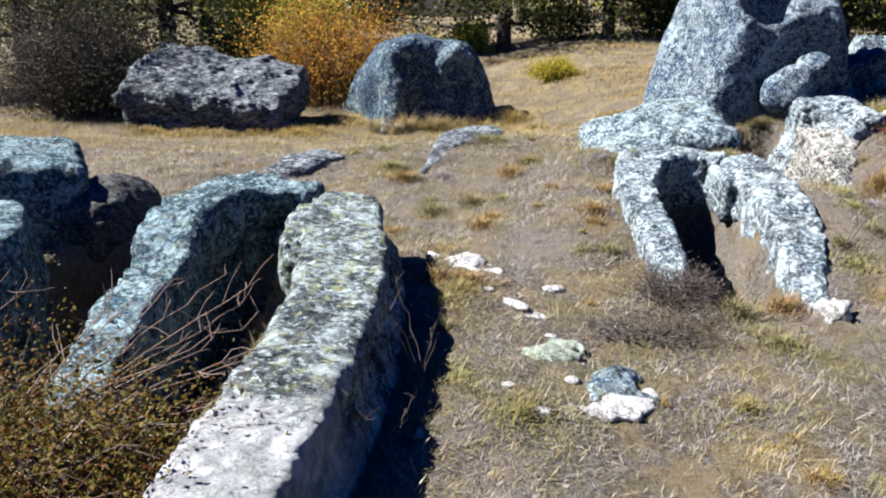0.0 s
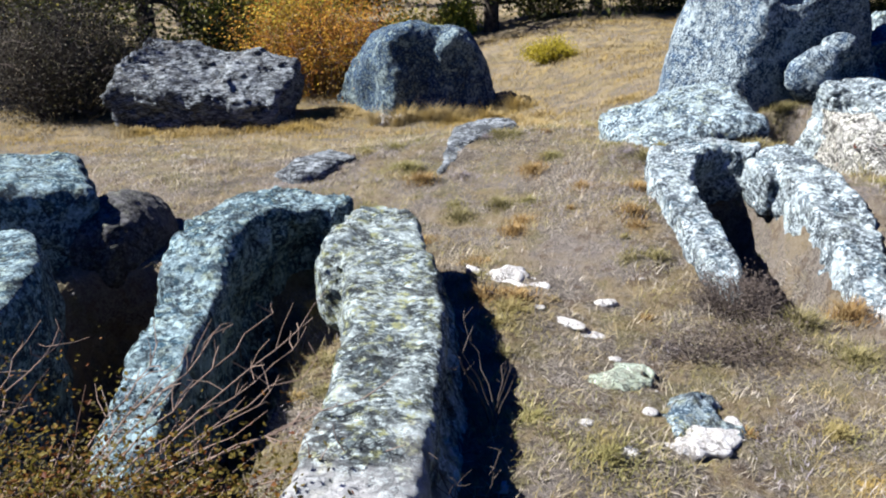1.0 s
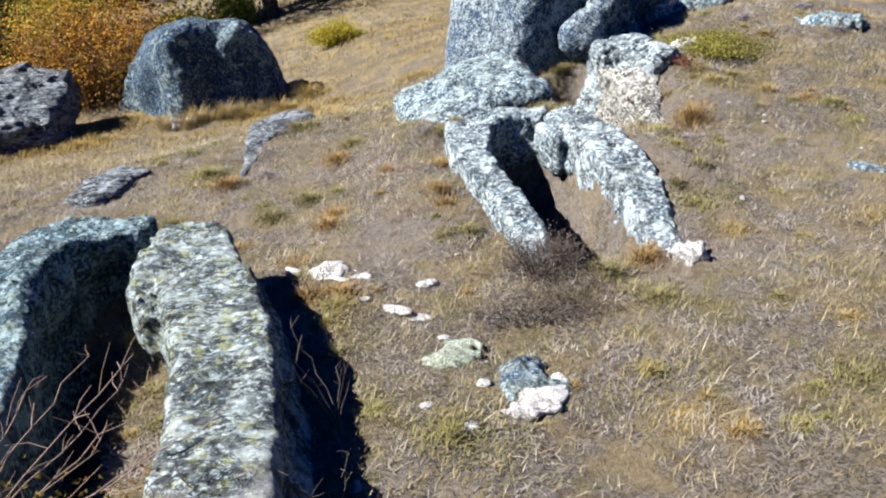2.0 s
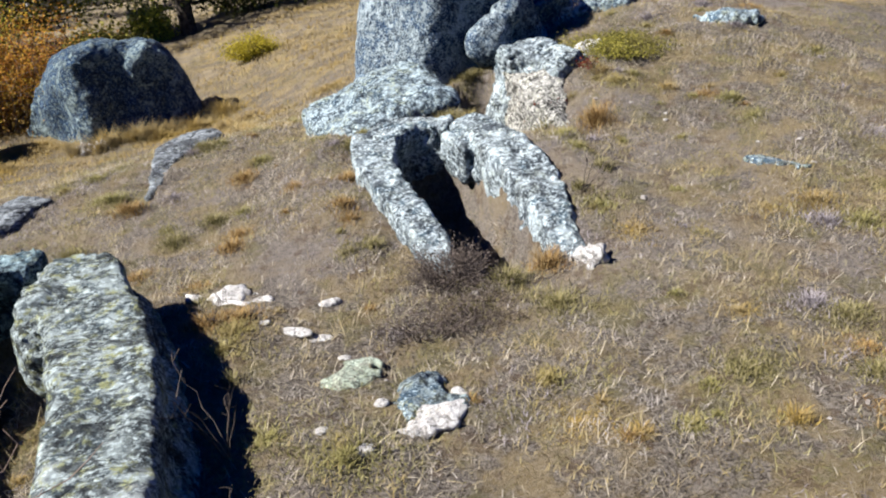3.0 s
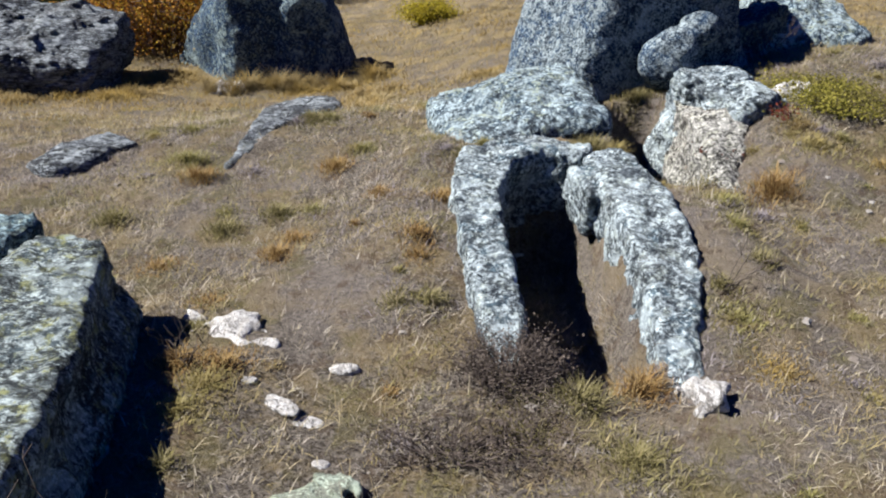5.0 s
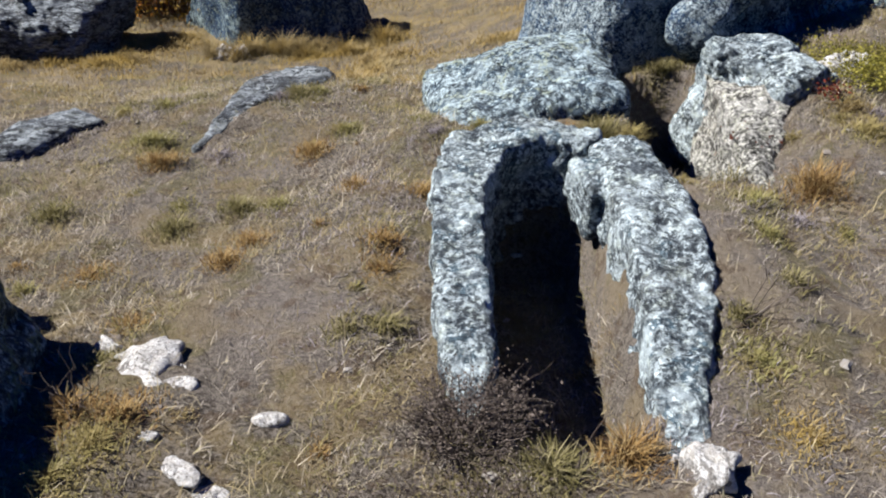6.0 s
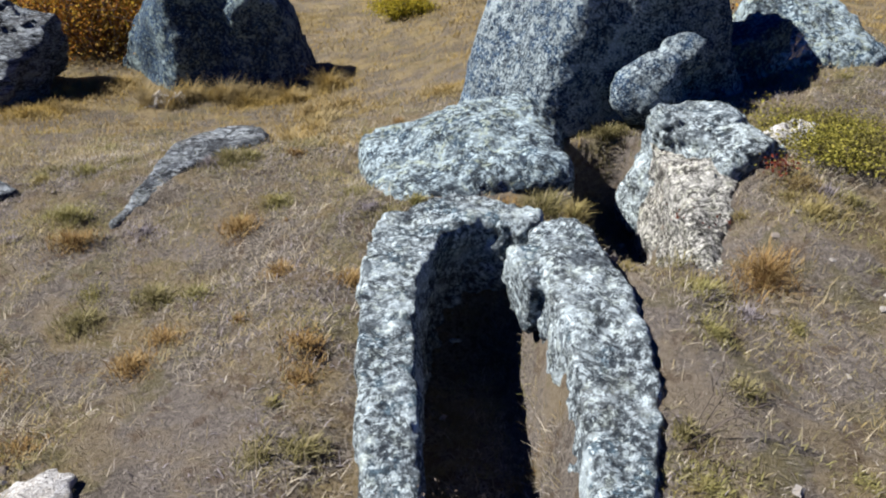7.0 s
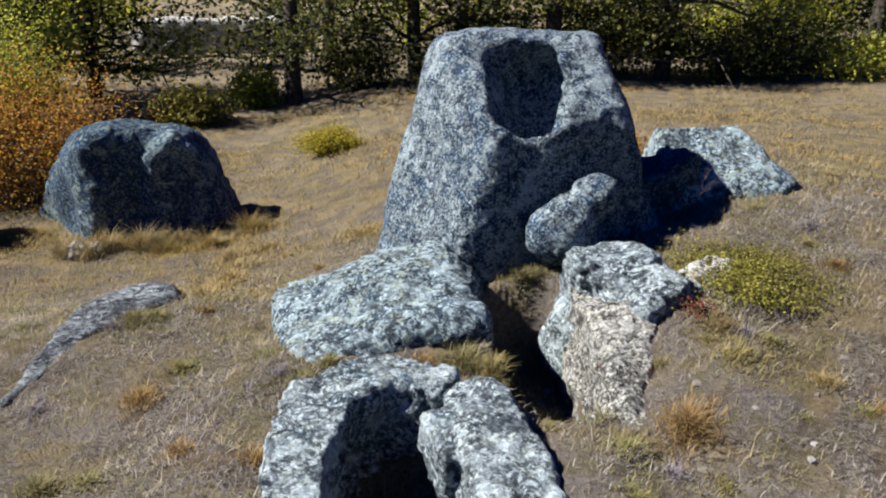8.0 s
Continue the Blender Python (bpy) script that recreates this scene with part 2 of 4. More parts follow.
def bark_material():
    m = Nodes("bark", 0.95, 0.1)
    n = m.noise(14, 6, 0.7, distort=1.0)
    return m.finish(m.mix(m.ramp(n, 0.35, 0.65), (0.035, 0.03, 0.025), (0.13, 0.11, 0.09)), n, 1.0, 0.04)


BARK = bark_material()


# ---- mesh helpers ----
def mesh_data(name, verts, faces, mat, smooth=True):
    """A mesh from arrays: verts (n, 3), faces (m, 3 or 4)."""
    verts, faces = np.asarray(verts, np.float32), np.asarray(faces, np.int32)
    me = bpy.data.meshes.new(name)
    k = faces.shape[1]
    me.vertices.add(len(verts))
    me.vertices.foreach_set("co", verts.ravel())
    me.loops.add(faces.size)
    me.loops.foreach_set("vertex_index", faces.ravel())
    me.polygons.add(len(faces))
    me.polygons.foreach_set("loop_start", np.arange(0, faces.size, k, dtype=np.int32))
    me.update(calc_edges=True)
    me.polygons.foreach_set("use_smooth", np.full(len(faces), smooth))
    me.materials.append(mat)
    me.validate()
    return me


def part(name, me, parent=None, label=""):
    ob = new(name, me)
    if parent:
        ob.parent = parent
        ob.matrix_parent_inverse = parent.matrix_basis.inverted()
    return tagged(ob, label)


def thing(name, at, label, category, group="", kind=""):
    ob = new(name)
    ob.empty_display_size = 0.1
    ob.matrix_basis = Matrix.Translation(at)
    return tagged(ob, label, category, group, kind)


TABLES = {}


def vnoise(p, freq, seed=0):
    """Smooth value noise in -1..1 at points p (..., 3)."""
    if seed not in TABLES:
        TABLES[seed] = np.random.RandomState(seed + 11).rand(32, 32, 32).astype(np.float32) * 2 - 1
    tab = TABLES[seed]
    q = p * freq + 100.0
    i = np.floor(q).astype(np.int32)
    f = q - i
    f = f * f * (3 - 2 * f)
    i0, i1 = i % 32, (i + 1) % 32
    fx, fy, fz = f[..., 0], f[..., 1], f[..., 2]

    def c(a, b, d):
        return tab[a[..., 0], b[..., 1], d[..., 2]]
    x00 = c(i0, i0, i0) * (1 - fx) + c(i1, i0, i0) * fx
    x10 = c(i0, i1, i0) * (1 - fx) + c(i1, i1, i0) * fx
    x01 = c(i0, i0, i1) * (1 - fx) + c(i1, i0, i1) * fx
    x11 = c(i0, i1, i1) * (1 - fx) + c(i1, i1, i1) * fx
    return (x00 * (1 - fy) + x10 * fy) * (1 - fz) + (x01 * (1 - fy) + x11 * fy) * fz


def fbm(p, freq, octaves=4, seed=0, gain=0.5):
    total, amp = 0, 1.0
    for k in range(octaves):
        total = total + amp * vnoise(p, freq * 2.03 ** k, seed + k)
        amp *= gain
    return total


def smooth(a, b, v):
    t = np.clip((v - a) / (b - a), 0, 1)
    return t * t * (3 - 2 * t)


# distance fields
def union(a, b, k=0.06):
    h = np.clip(0.5 + 0.5 * (b - a) / k, 0, 1)
    return b * (1 - h) + a * h - k * h * (1 - h)


def carve(a, b, k=0.05):
    return -union(-a, b, k)


def ellipsoid(p, c, r):
    q = (p - np.array(c)) / np.array(r)
    return (np.sqrt((q * q).sum(-1)) - 1) * min(r)


def box(p, m, half, r=0.06):
    """A rounded box at the pose m."""
    inv = np.array(m.inverted())
    q = np.abs(p @ inv[:3, :3].T + inv[:3, 3]) - (np.array(half) - r)
    return np.sqrt((np.maximum(q, 0) ** 2).sum(-1)) + np.minimum(q.max(-1), 0) - r


def wall(p, line, zb, r=0.08):
    """A low wall along a line of (x, y, top, half width), down to zb."""
    best, top = None, None
    for a, b in zip(line[:-1], line[1:]):
        a, b = np.array(a), np.array(b)
        d = b[:2] - a[:2]
        t = np.clip(((p[..., :2] - a[:2]) @ d) / (d @ d), 0, 1)
        near = np.sqrt((p[..., 0] - a[0] - t * d[0]) ** 2 + (p[..., 1] - a[1] - t * d[1]) ** 2)
        dist = near - (a[3] + t * (b[3] - a[3]))
        zt = a[2] + t * (b[2] - a[2])
        if best is None:
            best, top = dist, zt
        else:
            top = np.where(dist < best, zt, top)
            best = np.minimum(dist, best)
    dz = np.maximum(p[..., 2] - top, zb - p[..., 2])
    q0, q1 = best + r, dz + r
    return np.minimum(np.maximum(q0, q1), 0) + np.sqrt(np.maximum(q0, 0) ** 2 + np.maximum(q1, 0) ** 2) - r


def facets(p, planes, k):
    """The solid inside planes given as (normal, point), with edges rounded by k."""
    d = None
    for n, at in planes:
        n = np.array(n, float) / np.linalg.norm(n)
        e = (p - np.array(at, float)) @ n
        d = e if d is None else -union(-d, -e, k)
    return d


ROCKS = []


def rough_rock(field, seed, big=0.05, mid=0.022, small=0.009, strata=0.0, tilt=(0.1, 0.05, 1.0)):
    """A distance field roughened as weathered granite is, with bedding cracks where strata is given."""
    def f(p):
        d = field(p) + big * fbm(p, 2.2, 2, seed) + 0.62 * mid * fbm(p, 7.5, 3, seed + 3) + small * fbm(p, 26, 2, seed + 6)
        if strata:
            n = (p * np.array(tilt)).sum(-1) * 7 + 0.8 * fbm(p, 2.5, 3, seed + 8)
            d = d + strata * np.maximum(0, 1 - np.abs(n - np.round(n)) / 0.10)
        return d
    return f


def net(f, lo, hi, cell):
    """The surface f = 0 in a box, as a smooth net of quads."""
    lo, hi = np.array(lo, float), np.array(hi, float)
    n = np.ceil((hi - lo) / cell).astype(int) + 1
    ax = [lo[k] + cell * np.arange(n[k]) for k in range(3)]
    grid = np.stack(np.meshgrid(*ax, indexing="ij"), -1)
    v = f(grid).astype(np.float32)
    inside = v < 0
    m = n - 1

    def at(a, dx, dy, dz):
        return a[dx:dx + m[0], dy:dy + m[1], dz:dz + m[2]]
    corners = [(a, b, c) for a in (0, 1) for b in (0, 1) for c in (0, 1)]
    count = sum(at(inside, *c).astype(np.int8) for c in corners)
    mixed = (count > 0) & (count < 8)
    idx = np.argwhere(mixed)
    total, hits = np.zeros((len(idx), 3)), np.zeros(len(idx))
    for a in corners:
        for k in range(3):
            if a[k]:
                continue
            b = tuple(1 if j == k else a[j] for j in range(3))
            va = v[idx[:, 0] + a[0], idx[:, 1] + a[1], idx[:, 2] + a[2]]
            vb = v[idx[:, 0] + b[0], idx[:, 1] + b[1], idx[:, 2] + b[2]]
            cross = (va < 0) != (vb < 0)
            t = np.where(cross, va / np.where(cross, va - vb, 1), 0)
            p = np.tile(np.array(a, float), (len(idx), 1))
            p[:, k] = t
            total += p * cross[:, None]
            hits += cross
    verts = lo + cell * (idx + total / hits[:, None])
    ids = np.full(m, -1, np.int64)
    ids[mixed] = np.arange(len(idx))
    faces = []
    for k in range(3):
        u, w = (k + 1) % 3, (k + 2) % 3
        sl0, sl1 = [slice(None)] * 3, [slice(None)] * 3
        sl0[k], sl1[k] = slice(0, -1), slice(1, None)
        a, b = inside[tuple(sl0)], inside[tuple(sl1)]
        e = np.argwhere(a != b)
        ok = (e[:, u] > 0) & (e[:, w] > 0) & (e[:, u] < n[u] - 1) & (e[:, w] < n[w] - 1)
        e = e[ok]
        flip = ~a[e[:, 0], e[:, 1], e[:, 2]]

        def cell_id(du, dw):
            q = e.copy()
            q[:, u] -= du
            q[:, w] -= dw
            return ids[q[:, 0], q[:, 1], q[:, 2]]
        quad = np.stack([cell_id(1, 1), cell_id(0, 1), cell_id(0, 0), cell_id(1, 0)], 1)
        quad[flip] = quad[flip][:, ::-1]
        faces.append(quad)
    return verts, np.concatenate(faces)


def one_piece(verts, faces):
    """Only the largest connected piece of a mesh."""
    lab = np.arange(len(verts))
    while True:
        low = lab[faces].min(1)
        was = lab.copy()
        np.minimum.at(lab, faces.ravel(), np.repeat(low, faces.shape[1]))
        lab = lab[lab]
        if (lab == was).all():
            break
    keep = lab == np.bincount(lab).argmax()
    index = np.cumsum(keep) - 1
    return verts[keep], index[faces[keep[faces[:, 0]]]]


def rock(name, field, lo, hi, cell, mat, parent=None, label="", category="", group=""):
    """A rock from a distance field: a thing, or a part under parent."""
    verts, faces = one_piece(*net(field, lo, hi, cell))
    ROCKS.append((field, np.array(lo), np.array(hi)))
    ob = part(name, mesh_data(name, verts, faces, mat), parent, label)
    if category:
        tagged(ob, label, category, group)
    return ob


def tubes(paths, sides=5):
    """Round tapered tubes along paths of (points, radii); returns verts, faces (quads)."""
    vs, fs, base = [], [], 0
    ring = np.arange(sides)
    for pts, rad in paths:
        pts = np.asarray(pts, float)
        d = np.gradient(pts, axis=0)
        d /= np.linalg.norm(d, axis=1)[:, None] + 1e-9
        ref = np.where(np.abs(d[:, 2:3]) > 0.9, np.array([[1.0, 0, 0]]), np.array([[0, 0, 1.0]]))
        s = np.cross(d, ref)
        s /= np.linalg.norm(s, axis=1)[:, None] + 1e-9
        u = np.cross(s, d)
        ang = ring / sides * 2 * np.pi
        rad = np.asarray(rad, float)[:, None, None]
        v = pts[:, None] + rad * (np.cos(ang)[None, :, None] * s[:, None] + np.sin(ang)[None, :, None] * u[:, None])
        vs.append(v.reshape(-1, 3))
        for i in range(len(pts) - 1):
            a, b = base + i * sides + ring, base + i * sides + (ring + 1) % sides
            fs.append(np.stack([a, b, b + sides, a + sides], 1))
        base += len(pts) * sides
    return np.concatenate(vs), np.concatenate(fs)


def blades(rng, base, height, width, lean, droop=0.4):
    """Grass blades as bent strips of three faces (triangles). base (n, 3); the rest arrays or numbers."""
    n = len(base)
    a = rng.rand(n) * 2 * np.pi
    lean = np.broadcast_to(lean, n) * (0.4 + 0.9 * rng.rand(n))
    h = np.broadcast_to(height, n) * (0.6 + 0.7 * rng.rand(n))
    dirv = np.stack([np.cos(a), np.sin(a), np.zeros(n)], 1)
    side = np.stack([-np.sin(a), np.cos(a), np.zeros(n)], 1) * (np.broadcast_to(width, n) * (0.6 + 0.8 * rng.rand(n)) / 2)[:, None]
    up = np.array([0, 0, 1.0])
    p1 = base + (h * 0.55)[:, None] * (np.cos(lean)[:, None] * up + np.sin(lean)[:, None] * dirv)
    l2 = lean + droop
    p2 = p1 + (h * 0.5)[:, None] * (np.cos(l2)[:, None] * up + np.sin(l2)[:, None] * dirv)
    v = np.stack([base - side, base + side, p1 + side * 0.75, p1 - side * 0.75, p2], 1).reshape(-1, 3)
    o = np.arange(n)[:, None] * 5
    f = np.concatenate([o + np.array([[0, 1, 2]]), o + np.array([[0, 2, 3]]), o + np.array([[3, 2, 4]])])
    return v, f


def leaves(rng, at, size, flat=0.3):
    """Leaves as folded rhombs of two triangles at the points given."""
    n = len(at)
    d = rng.randn(n, 3)
    d[:, 2] = d[:, 2] * (1 - flat) - 0.2
    d /= np.linalg.norm(d, axis=1)[:, None]
    e = rng.randn(n, 3)
    e[:, 2] *= 0.5
    e -= (e * d).sum(1)[:, None] * d
    e /= np.linalg.norm(e, axis=1)[:, None]
    nor = np.cross(d, e)
    s = (np.broadcast_to(size, n) * (0.6 + 0.8 * rng.rand(n)))[:, None]
    v = np.stack([at, at + s * (0.5 * d + 0.33 * e + 0.1 * nor), at + s * d, at + s * (0.5 * d - 0.33 * e + 0.1 * nor)], 1).reshape(-1, 3)
    o = np.arange(n)[:, None] * 4
    return v, np.concatenate([o + np.array([[0, 1, 2]]), o + np.array([[0, 2, 3]])])


# ---- ground ----
def hollow(x, y, line, half, soft):
    """1 inside a strip along a line of points, fading to 0 over soft metres past half its width."""
    best = np.full(np.shape(x), 1e9)
    for (ax, ay), (bx, by) in zip(line[:-1], line[1:]):
        dx, dy = bx - ax, by - ay
        t = np.clip(((x - ax) * dx + (y - ay) * dy) / (dx * dx + dy * dy), 0, 1)
        best = np.minimum(best, np.hypot(x - ax - t * dx, y - ay - t * dy))
    return 1 - smooth(half, half + soft, best)


def land(x, y):
    """The lie of the turf, without the hollows of the graves."""
    x, y = np.asarray(x, float), np.asarray(y, float)
    sy = np.where(y < 8.2, 1.9, 3.2)
    z = 0.02 + 0.75 * np.exp(-((x - 5.0) / 2.05) ** 2 / 2 - ((y - 8.2) / sy) ** 2 / 2)
    z = z - 0.42 * smooth(7.2, 11.3, y) * smooth(-0.5, 2.5, 2.5 - x)
    for cx, cy, sx, s_y, rise in ((0.25, 8.1, 0.7, 0.7, 0.16), (2.50, 5.5, 0.25, 0.6, 0.17), (1.05, 5.7, 0.3, 0.7, 0.14), (1.75, 7.02, 0.5, 0.22, 0.10), (1.2, 7.05, 0.2, 0.25, 0.09), (3.42, 6.55, 0.24, 0.5, 0.17), (0.15, 4.4, 0.35, 0.7, 0.07), (0.05, 2.9, 0.3, 0.6, 0.09)):
        z = z + rise * np.exp(-((x - cx) / sx) ** 2 / 2 - ((y - cy) / s_y) ** 2 / 2)
    p = np.stack([x, y, np.zeros_like(x)], -1)
    far = smooth(20, 60, np.hypot(x, y - 5))
    return z + 0.03 * fbm(p, 0.9, 2, 40) * (1 + 6 * far) + 0.02 * fbm(p, 3.2, 3, 43) + 0.012 * fbm(p, 11, 2, 47)


def turf(x, y):
    z = land(x, y)
    for line, half, soft, floor in (
            (((-0.95, 4.85), (-0.93, 4.0), (-0.95, 2.6)), 0.30, 0.08, -0.08),
            (((-1.18, 4.75), (-1.19, 4.0), (-1.20, 2.6)), 0.09, 0.11, -0.5),
            (((1.70, 6.15), (1.70, 5.5), (1.69, 4.75)), 0.20, 0.22, -0.36),
            (((2.68, 7.45), (2.66, 6.9), (2.70, 6.5)), 0.20, 0.10, -0.2),
            (((-2.12, 4.95), (-1.95, 3.2)), 0.24, 0.14, -0.8)):
        k = hollow(x, y, line, half, soft)
        z = z + (np.minimum(floor, z) - z) * k
    return z


def spread(lo, hi, step, grow, reach):
    mid = list(np.arange(lo, hi + step / 2, step))
    out, s, v = [], step, hi
    while v < reach:
        s *= grow
        v += s
        out.append(v)
    left, s, v = [], step, lo
    while v > -reach:
        s *= grow
        v -= s
        left.append(v)
    return np.array(left[::-1] + mid + out)


def build_ground():
    gx, gy = spread(-3.6, 5.6, 0.042, 1.12, 600), spread(1.4, 9.4, 0.042, 1.12, 600)
    x, y = np.meshgrid(gx, gy, indexing="ij")
    verts = np.stack([x, y, turf(x, y)], -1).reshape(-1, 3)
    i = np.arange(len(gx) * len(gy)).reshape(len(gx), len(gy))
    faces = np.stack([i[:-1, :-1], i[1:, :-1], i[1:, 1:], i[:-1, 1:]], -1).reshape(-1, 4)
    tagged(part("ground", mesh_data("ground", verts, faces, GROUND)), "dry stony turf with bleached thatch and bare soil", "ground", kind="structure")


build_ground()


# ---- the graves ----
def grave_near():
    t = thing("rock_cut_grave", (-0.95, 4.0, 0.0), "lichened granite grave cut open to the sky, body-shaped dark hollow", "rock grave", "rock-cut graves")

    def slab(p):
        d = wall(p, ((-0.56, 4.85, 0.49, 0.22), (-0.47, 4.2, 0.48, 0.23), (-0.40, 3.5, 0.47, 0.21), (-0.43, 2.9, 0.46, 0.20), (-0.52, 2.2, 0.44, 0.21), (-0.58, 1.8, 0.36, 0.2)), -0.7, 0.05)
        skirt = wall(p, ((-0.50, 4.85, 0.20, 0.22), (-0.41, 4.2, 0.20, 0.23), (-0.34, 3.5, 0.18, 0.21), (-0.37, 2.9, 0.16, 0.20), (-0.47, 2.2, 0.12, 0.20)), -0.7, 0.05)
        d = union(d, skirt, 0.16)
        d = union(d, ellipsoid(p, (-0.74, 4.55, 0.22), (0.14, 0.30, 0.27)), 0.05)
        return d
    rock("side_slab", rough_rock(slab, 1, 0.018, 0.022, 0.012, 0.012, (0.25, 1.0, 0.15)), (-1.2, 1.4, -0.65), (0.1, 5.4, 0.75), 0.020, ROCK_SLAB, t)

    def left(p):
        d = wall(p, ((-0.92, 5.18, 0.50, 0.19), (-1.25, 5.15, 0.52, 0.24), (-1.46, 4.85, 0.50, 0.20), (-1.50, 4.4, 0.43, 0.18), (-1.45, 4.25, 0.36, 0.17), (-1.42, 3.6, 0.32, 0.15), (-1.40, 3.0, 0.20, 0.13), (-1.42, 2.6, 0.05, 0.1)), -0.7, 0.05)
        d = carve(d, ellipsoid(p, (-1.04, 4.55, -0.1), (0.27, 0.5, 0.42)), 0.06)
        return carve(d, ellipsoid(p, (-1.0, 4.95, -0.12), (0.22, 0.30, 0.46)), 0.05)
    rock("curved_wall", rough_rock(left, 21, 0.035, 0.032, 0.013, 0.03, (0.5, 0.8, 0.3)), (-2.0, 2.2, -0.65), (-0.55, 5.65, 0.8), 0.020, ROCK_TEAL, t)


def grave_mid():
    t = thing("rock_cut_grave", (1.78, 5.5, 0.0), "pale granite grave cut into bedrock, narrow shadowed hollow, foot overgrown", "rock grave", "rock-cut graves")

    def left(p):
        d = wall(p, ((1.38, 4.62, 0.10, 0.07), (1.36, 4.85, 0.23, 0.10), (1.345, 5.4, 0.31, 0.12), (1.36, 6.0, 0.37, 0.145), (1.45, 6.40, 0.42, 0.17), (1.72, 6.58, 0.46, 0.165), (2.0, 6.52, 0.44, 0.15)), -0.7, 0.035)
        d = carve(d, ellipsoid(p, (1.76, 6.22, -0.05), (0.25, 0.25, 0.47)), 0.03)
        return carve(d, box(p, pose(1.37, 5.83, 0.45, 0, 0, 8), (0.3, 0.012, 0.09), 0.01), 0.02)
    rock("curved_wall", rough_rock(left, 31, 0.02, 0.028, 0.012, 0.01, (0.9, 0.5, 0.3)), (0.95, 4.1, -0.65), (2.35, 6.95, 0.75), 0.016, ROCK_PALE, t)

    def right(p):
        d = wall(p, ((2.18, 6.24, 0.45, 0.15), (2.23, 5.85, 0.42, 0.175), (2.25, 5.4, 0.35, 0.17), (2.20, 5.0, 0.26, 0.14), (2.13, 4.65, 0.17, 0.11), (2.09, 4.4, 0.08, 0.09)), -0.7, 0.045)
        return union(d, box(p, pose(2.06, 6.07, 0.25, 8, -6, 10), (0.13, 0.16, 0.185), 0.05), 0.035)
    rock("side_wall", rough_rock(right, 36, 0.03, 0.03, 0.012, 0.0, (0.4, 0.9, 0.3)), (1.7, 4.1, -0.65), (2.7, 6.6, 0.7), 0.016, ROCK_PALE, t)


grave_near()
grave_mid()


# ---- the other rocks ----
def middle_slab(p):
    d = box(p, pose(1.79, 7.50, 0.30, 7, -12, 6), (0.60, 0.52, 0.20), 0.15)
    d = union(d, ellipsoid(p, (1.98, 7.68, 0.42), (0.42, 0.38, 0.22)), 0.12)
    d = -union(-d, -facets(p, (((-0.5, -0.2, 0.84), (1.36, 7.3, 0.40)), ((0, -0.6, 0.8), (1.8, 7.0, 0.46))), 0.05), 0.07)
    return carve(d, ellipsoid(p, (2.5, 6.85, 0.0), (0.42, 0.5, 0.28)), 0.06)


rock("rock_slab", rough_rock(middle_slab, 51, 0.035, 0.026, 0.012, 0.012), (1.0, 6.6, -0.2), (2.75, 8.2, 0.95), 0.02, ROCK, None, "broad lichened granite slab overhanging a shaded pit", "rock", "granite outcrops")


def ledge():
    t = thing("rock_ledge", (3.15, 7.0, 0.3), "pale crumbling granite ledge with a tapering tail", "rock", "granite outcrops")

    def block(p):
        d = box(p, pose(3.22, 7.26, 0.28, 6, 6, 24), (0.27, 0.38, 0.40), 0.10)
        return union(d, ellipsoid(p, (3.28, 7.3, 0.66), (0.25, 0.28, 0.12)), 0.1)
    rock("block", rough_rock(block, 61, 0.06, 0.03, 0.011, 0.015, (0.2, 0.4, 1.0)), (2.5, 6.5, -0.35), (3.85, 8.0, 1.05), 0.018, ROCK_PALE, t)

    def tail(p):
        d = wall(p, ((3.10, 7.3, 0.56, 0.22), (3.07, 6.95, 0.52, 0.19), (3.02, 6.6, 0.43, 0.14), (2.97, 6.25, 0.33, 0.095), (2.94, 5.98, 0.25, 0.07)), -0.4, 0.06)
        return d
    rock("tail", rough_rock(tail, 66, 0.07, 0.05, 0.014, 0.02, (0.2, 0.7, 0.6)), (2.5, 5.6, -0.4), (3.5, 7.7, 0.85), 0.018, ROCK_CREAM, t)


ledge()


def upright(p):
    def side(n, at):
        n = np.array(n, float) / np.linalg.norm(n)
        return (p - np.array(at, float)) @ n
    d = side((0.20, -1, -0.03), (2.6, 7.85, 0.9))
    for n, at in (((0.05, -0.68, 0.74), (2.7, 7.83, 1.33)), ((-0.84, -0.48, 0.24), (2.32, 7.88, 0.75)), ((0.93, -0.22, 0.33), (3.72, 8.1, 0.68)),
                  ((0, 0.15, 1), (2.8, 8.4, 1.93)), ((-0.72, -0.05, 0.69), (2.27, 8.2, 1.76)), ((0, 1, 0.1), (2.8, 8.95, 1.0)), ((-1, 0.2, 0.27), (1.90, 8.3, 0.8)), ((0, 0, -1), (2.8, 8.3, 0.1))):
        d = -union(-d, -side(n, at), 0.10)
    m = pose(2.80, 8.12, 1.62, -42, 0, 0) @ pose(0, 0, 0, 0, 0, -36)
    hole = union(box(p, m, (0.165, 0.42, 0.36), 0.14), box(p, m @ pose(-0.06, 0.12, 0), (0.17, 0.28, 0.30), 0.14), 0.05)
    return carve(d, hole, 0.05)


rock("upright_rock", rough_rock(upright, 71, 0.032, 0.022, 0.009), (1.5, 7.3, 0.15), (4.1, 9.15, 2.2), 0.023, ROCK_GREY, None, "tall grey standing rock with a hollowed basin on top", "rock", "granite outcrops")


def lump(p):
    d = ellipsoid(p, (2.98, 7.76, 0.70), (0.21, 0.15, 0.22))
    return union(d, ellipsoid(p, (3.22, 7.82, 0.95), (0.15, 0.11, 0.12)), 0.1)


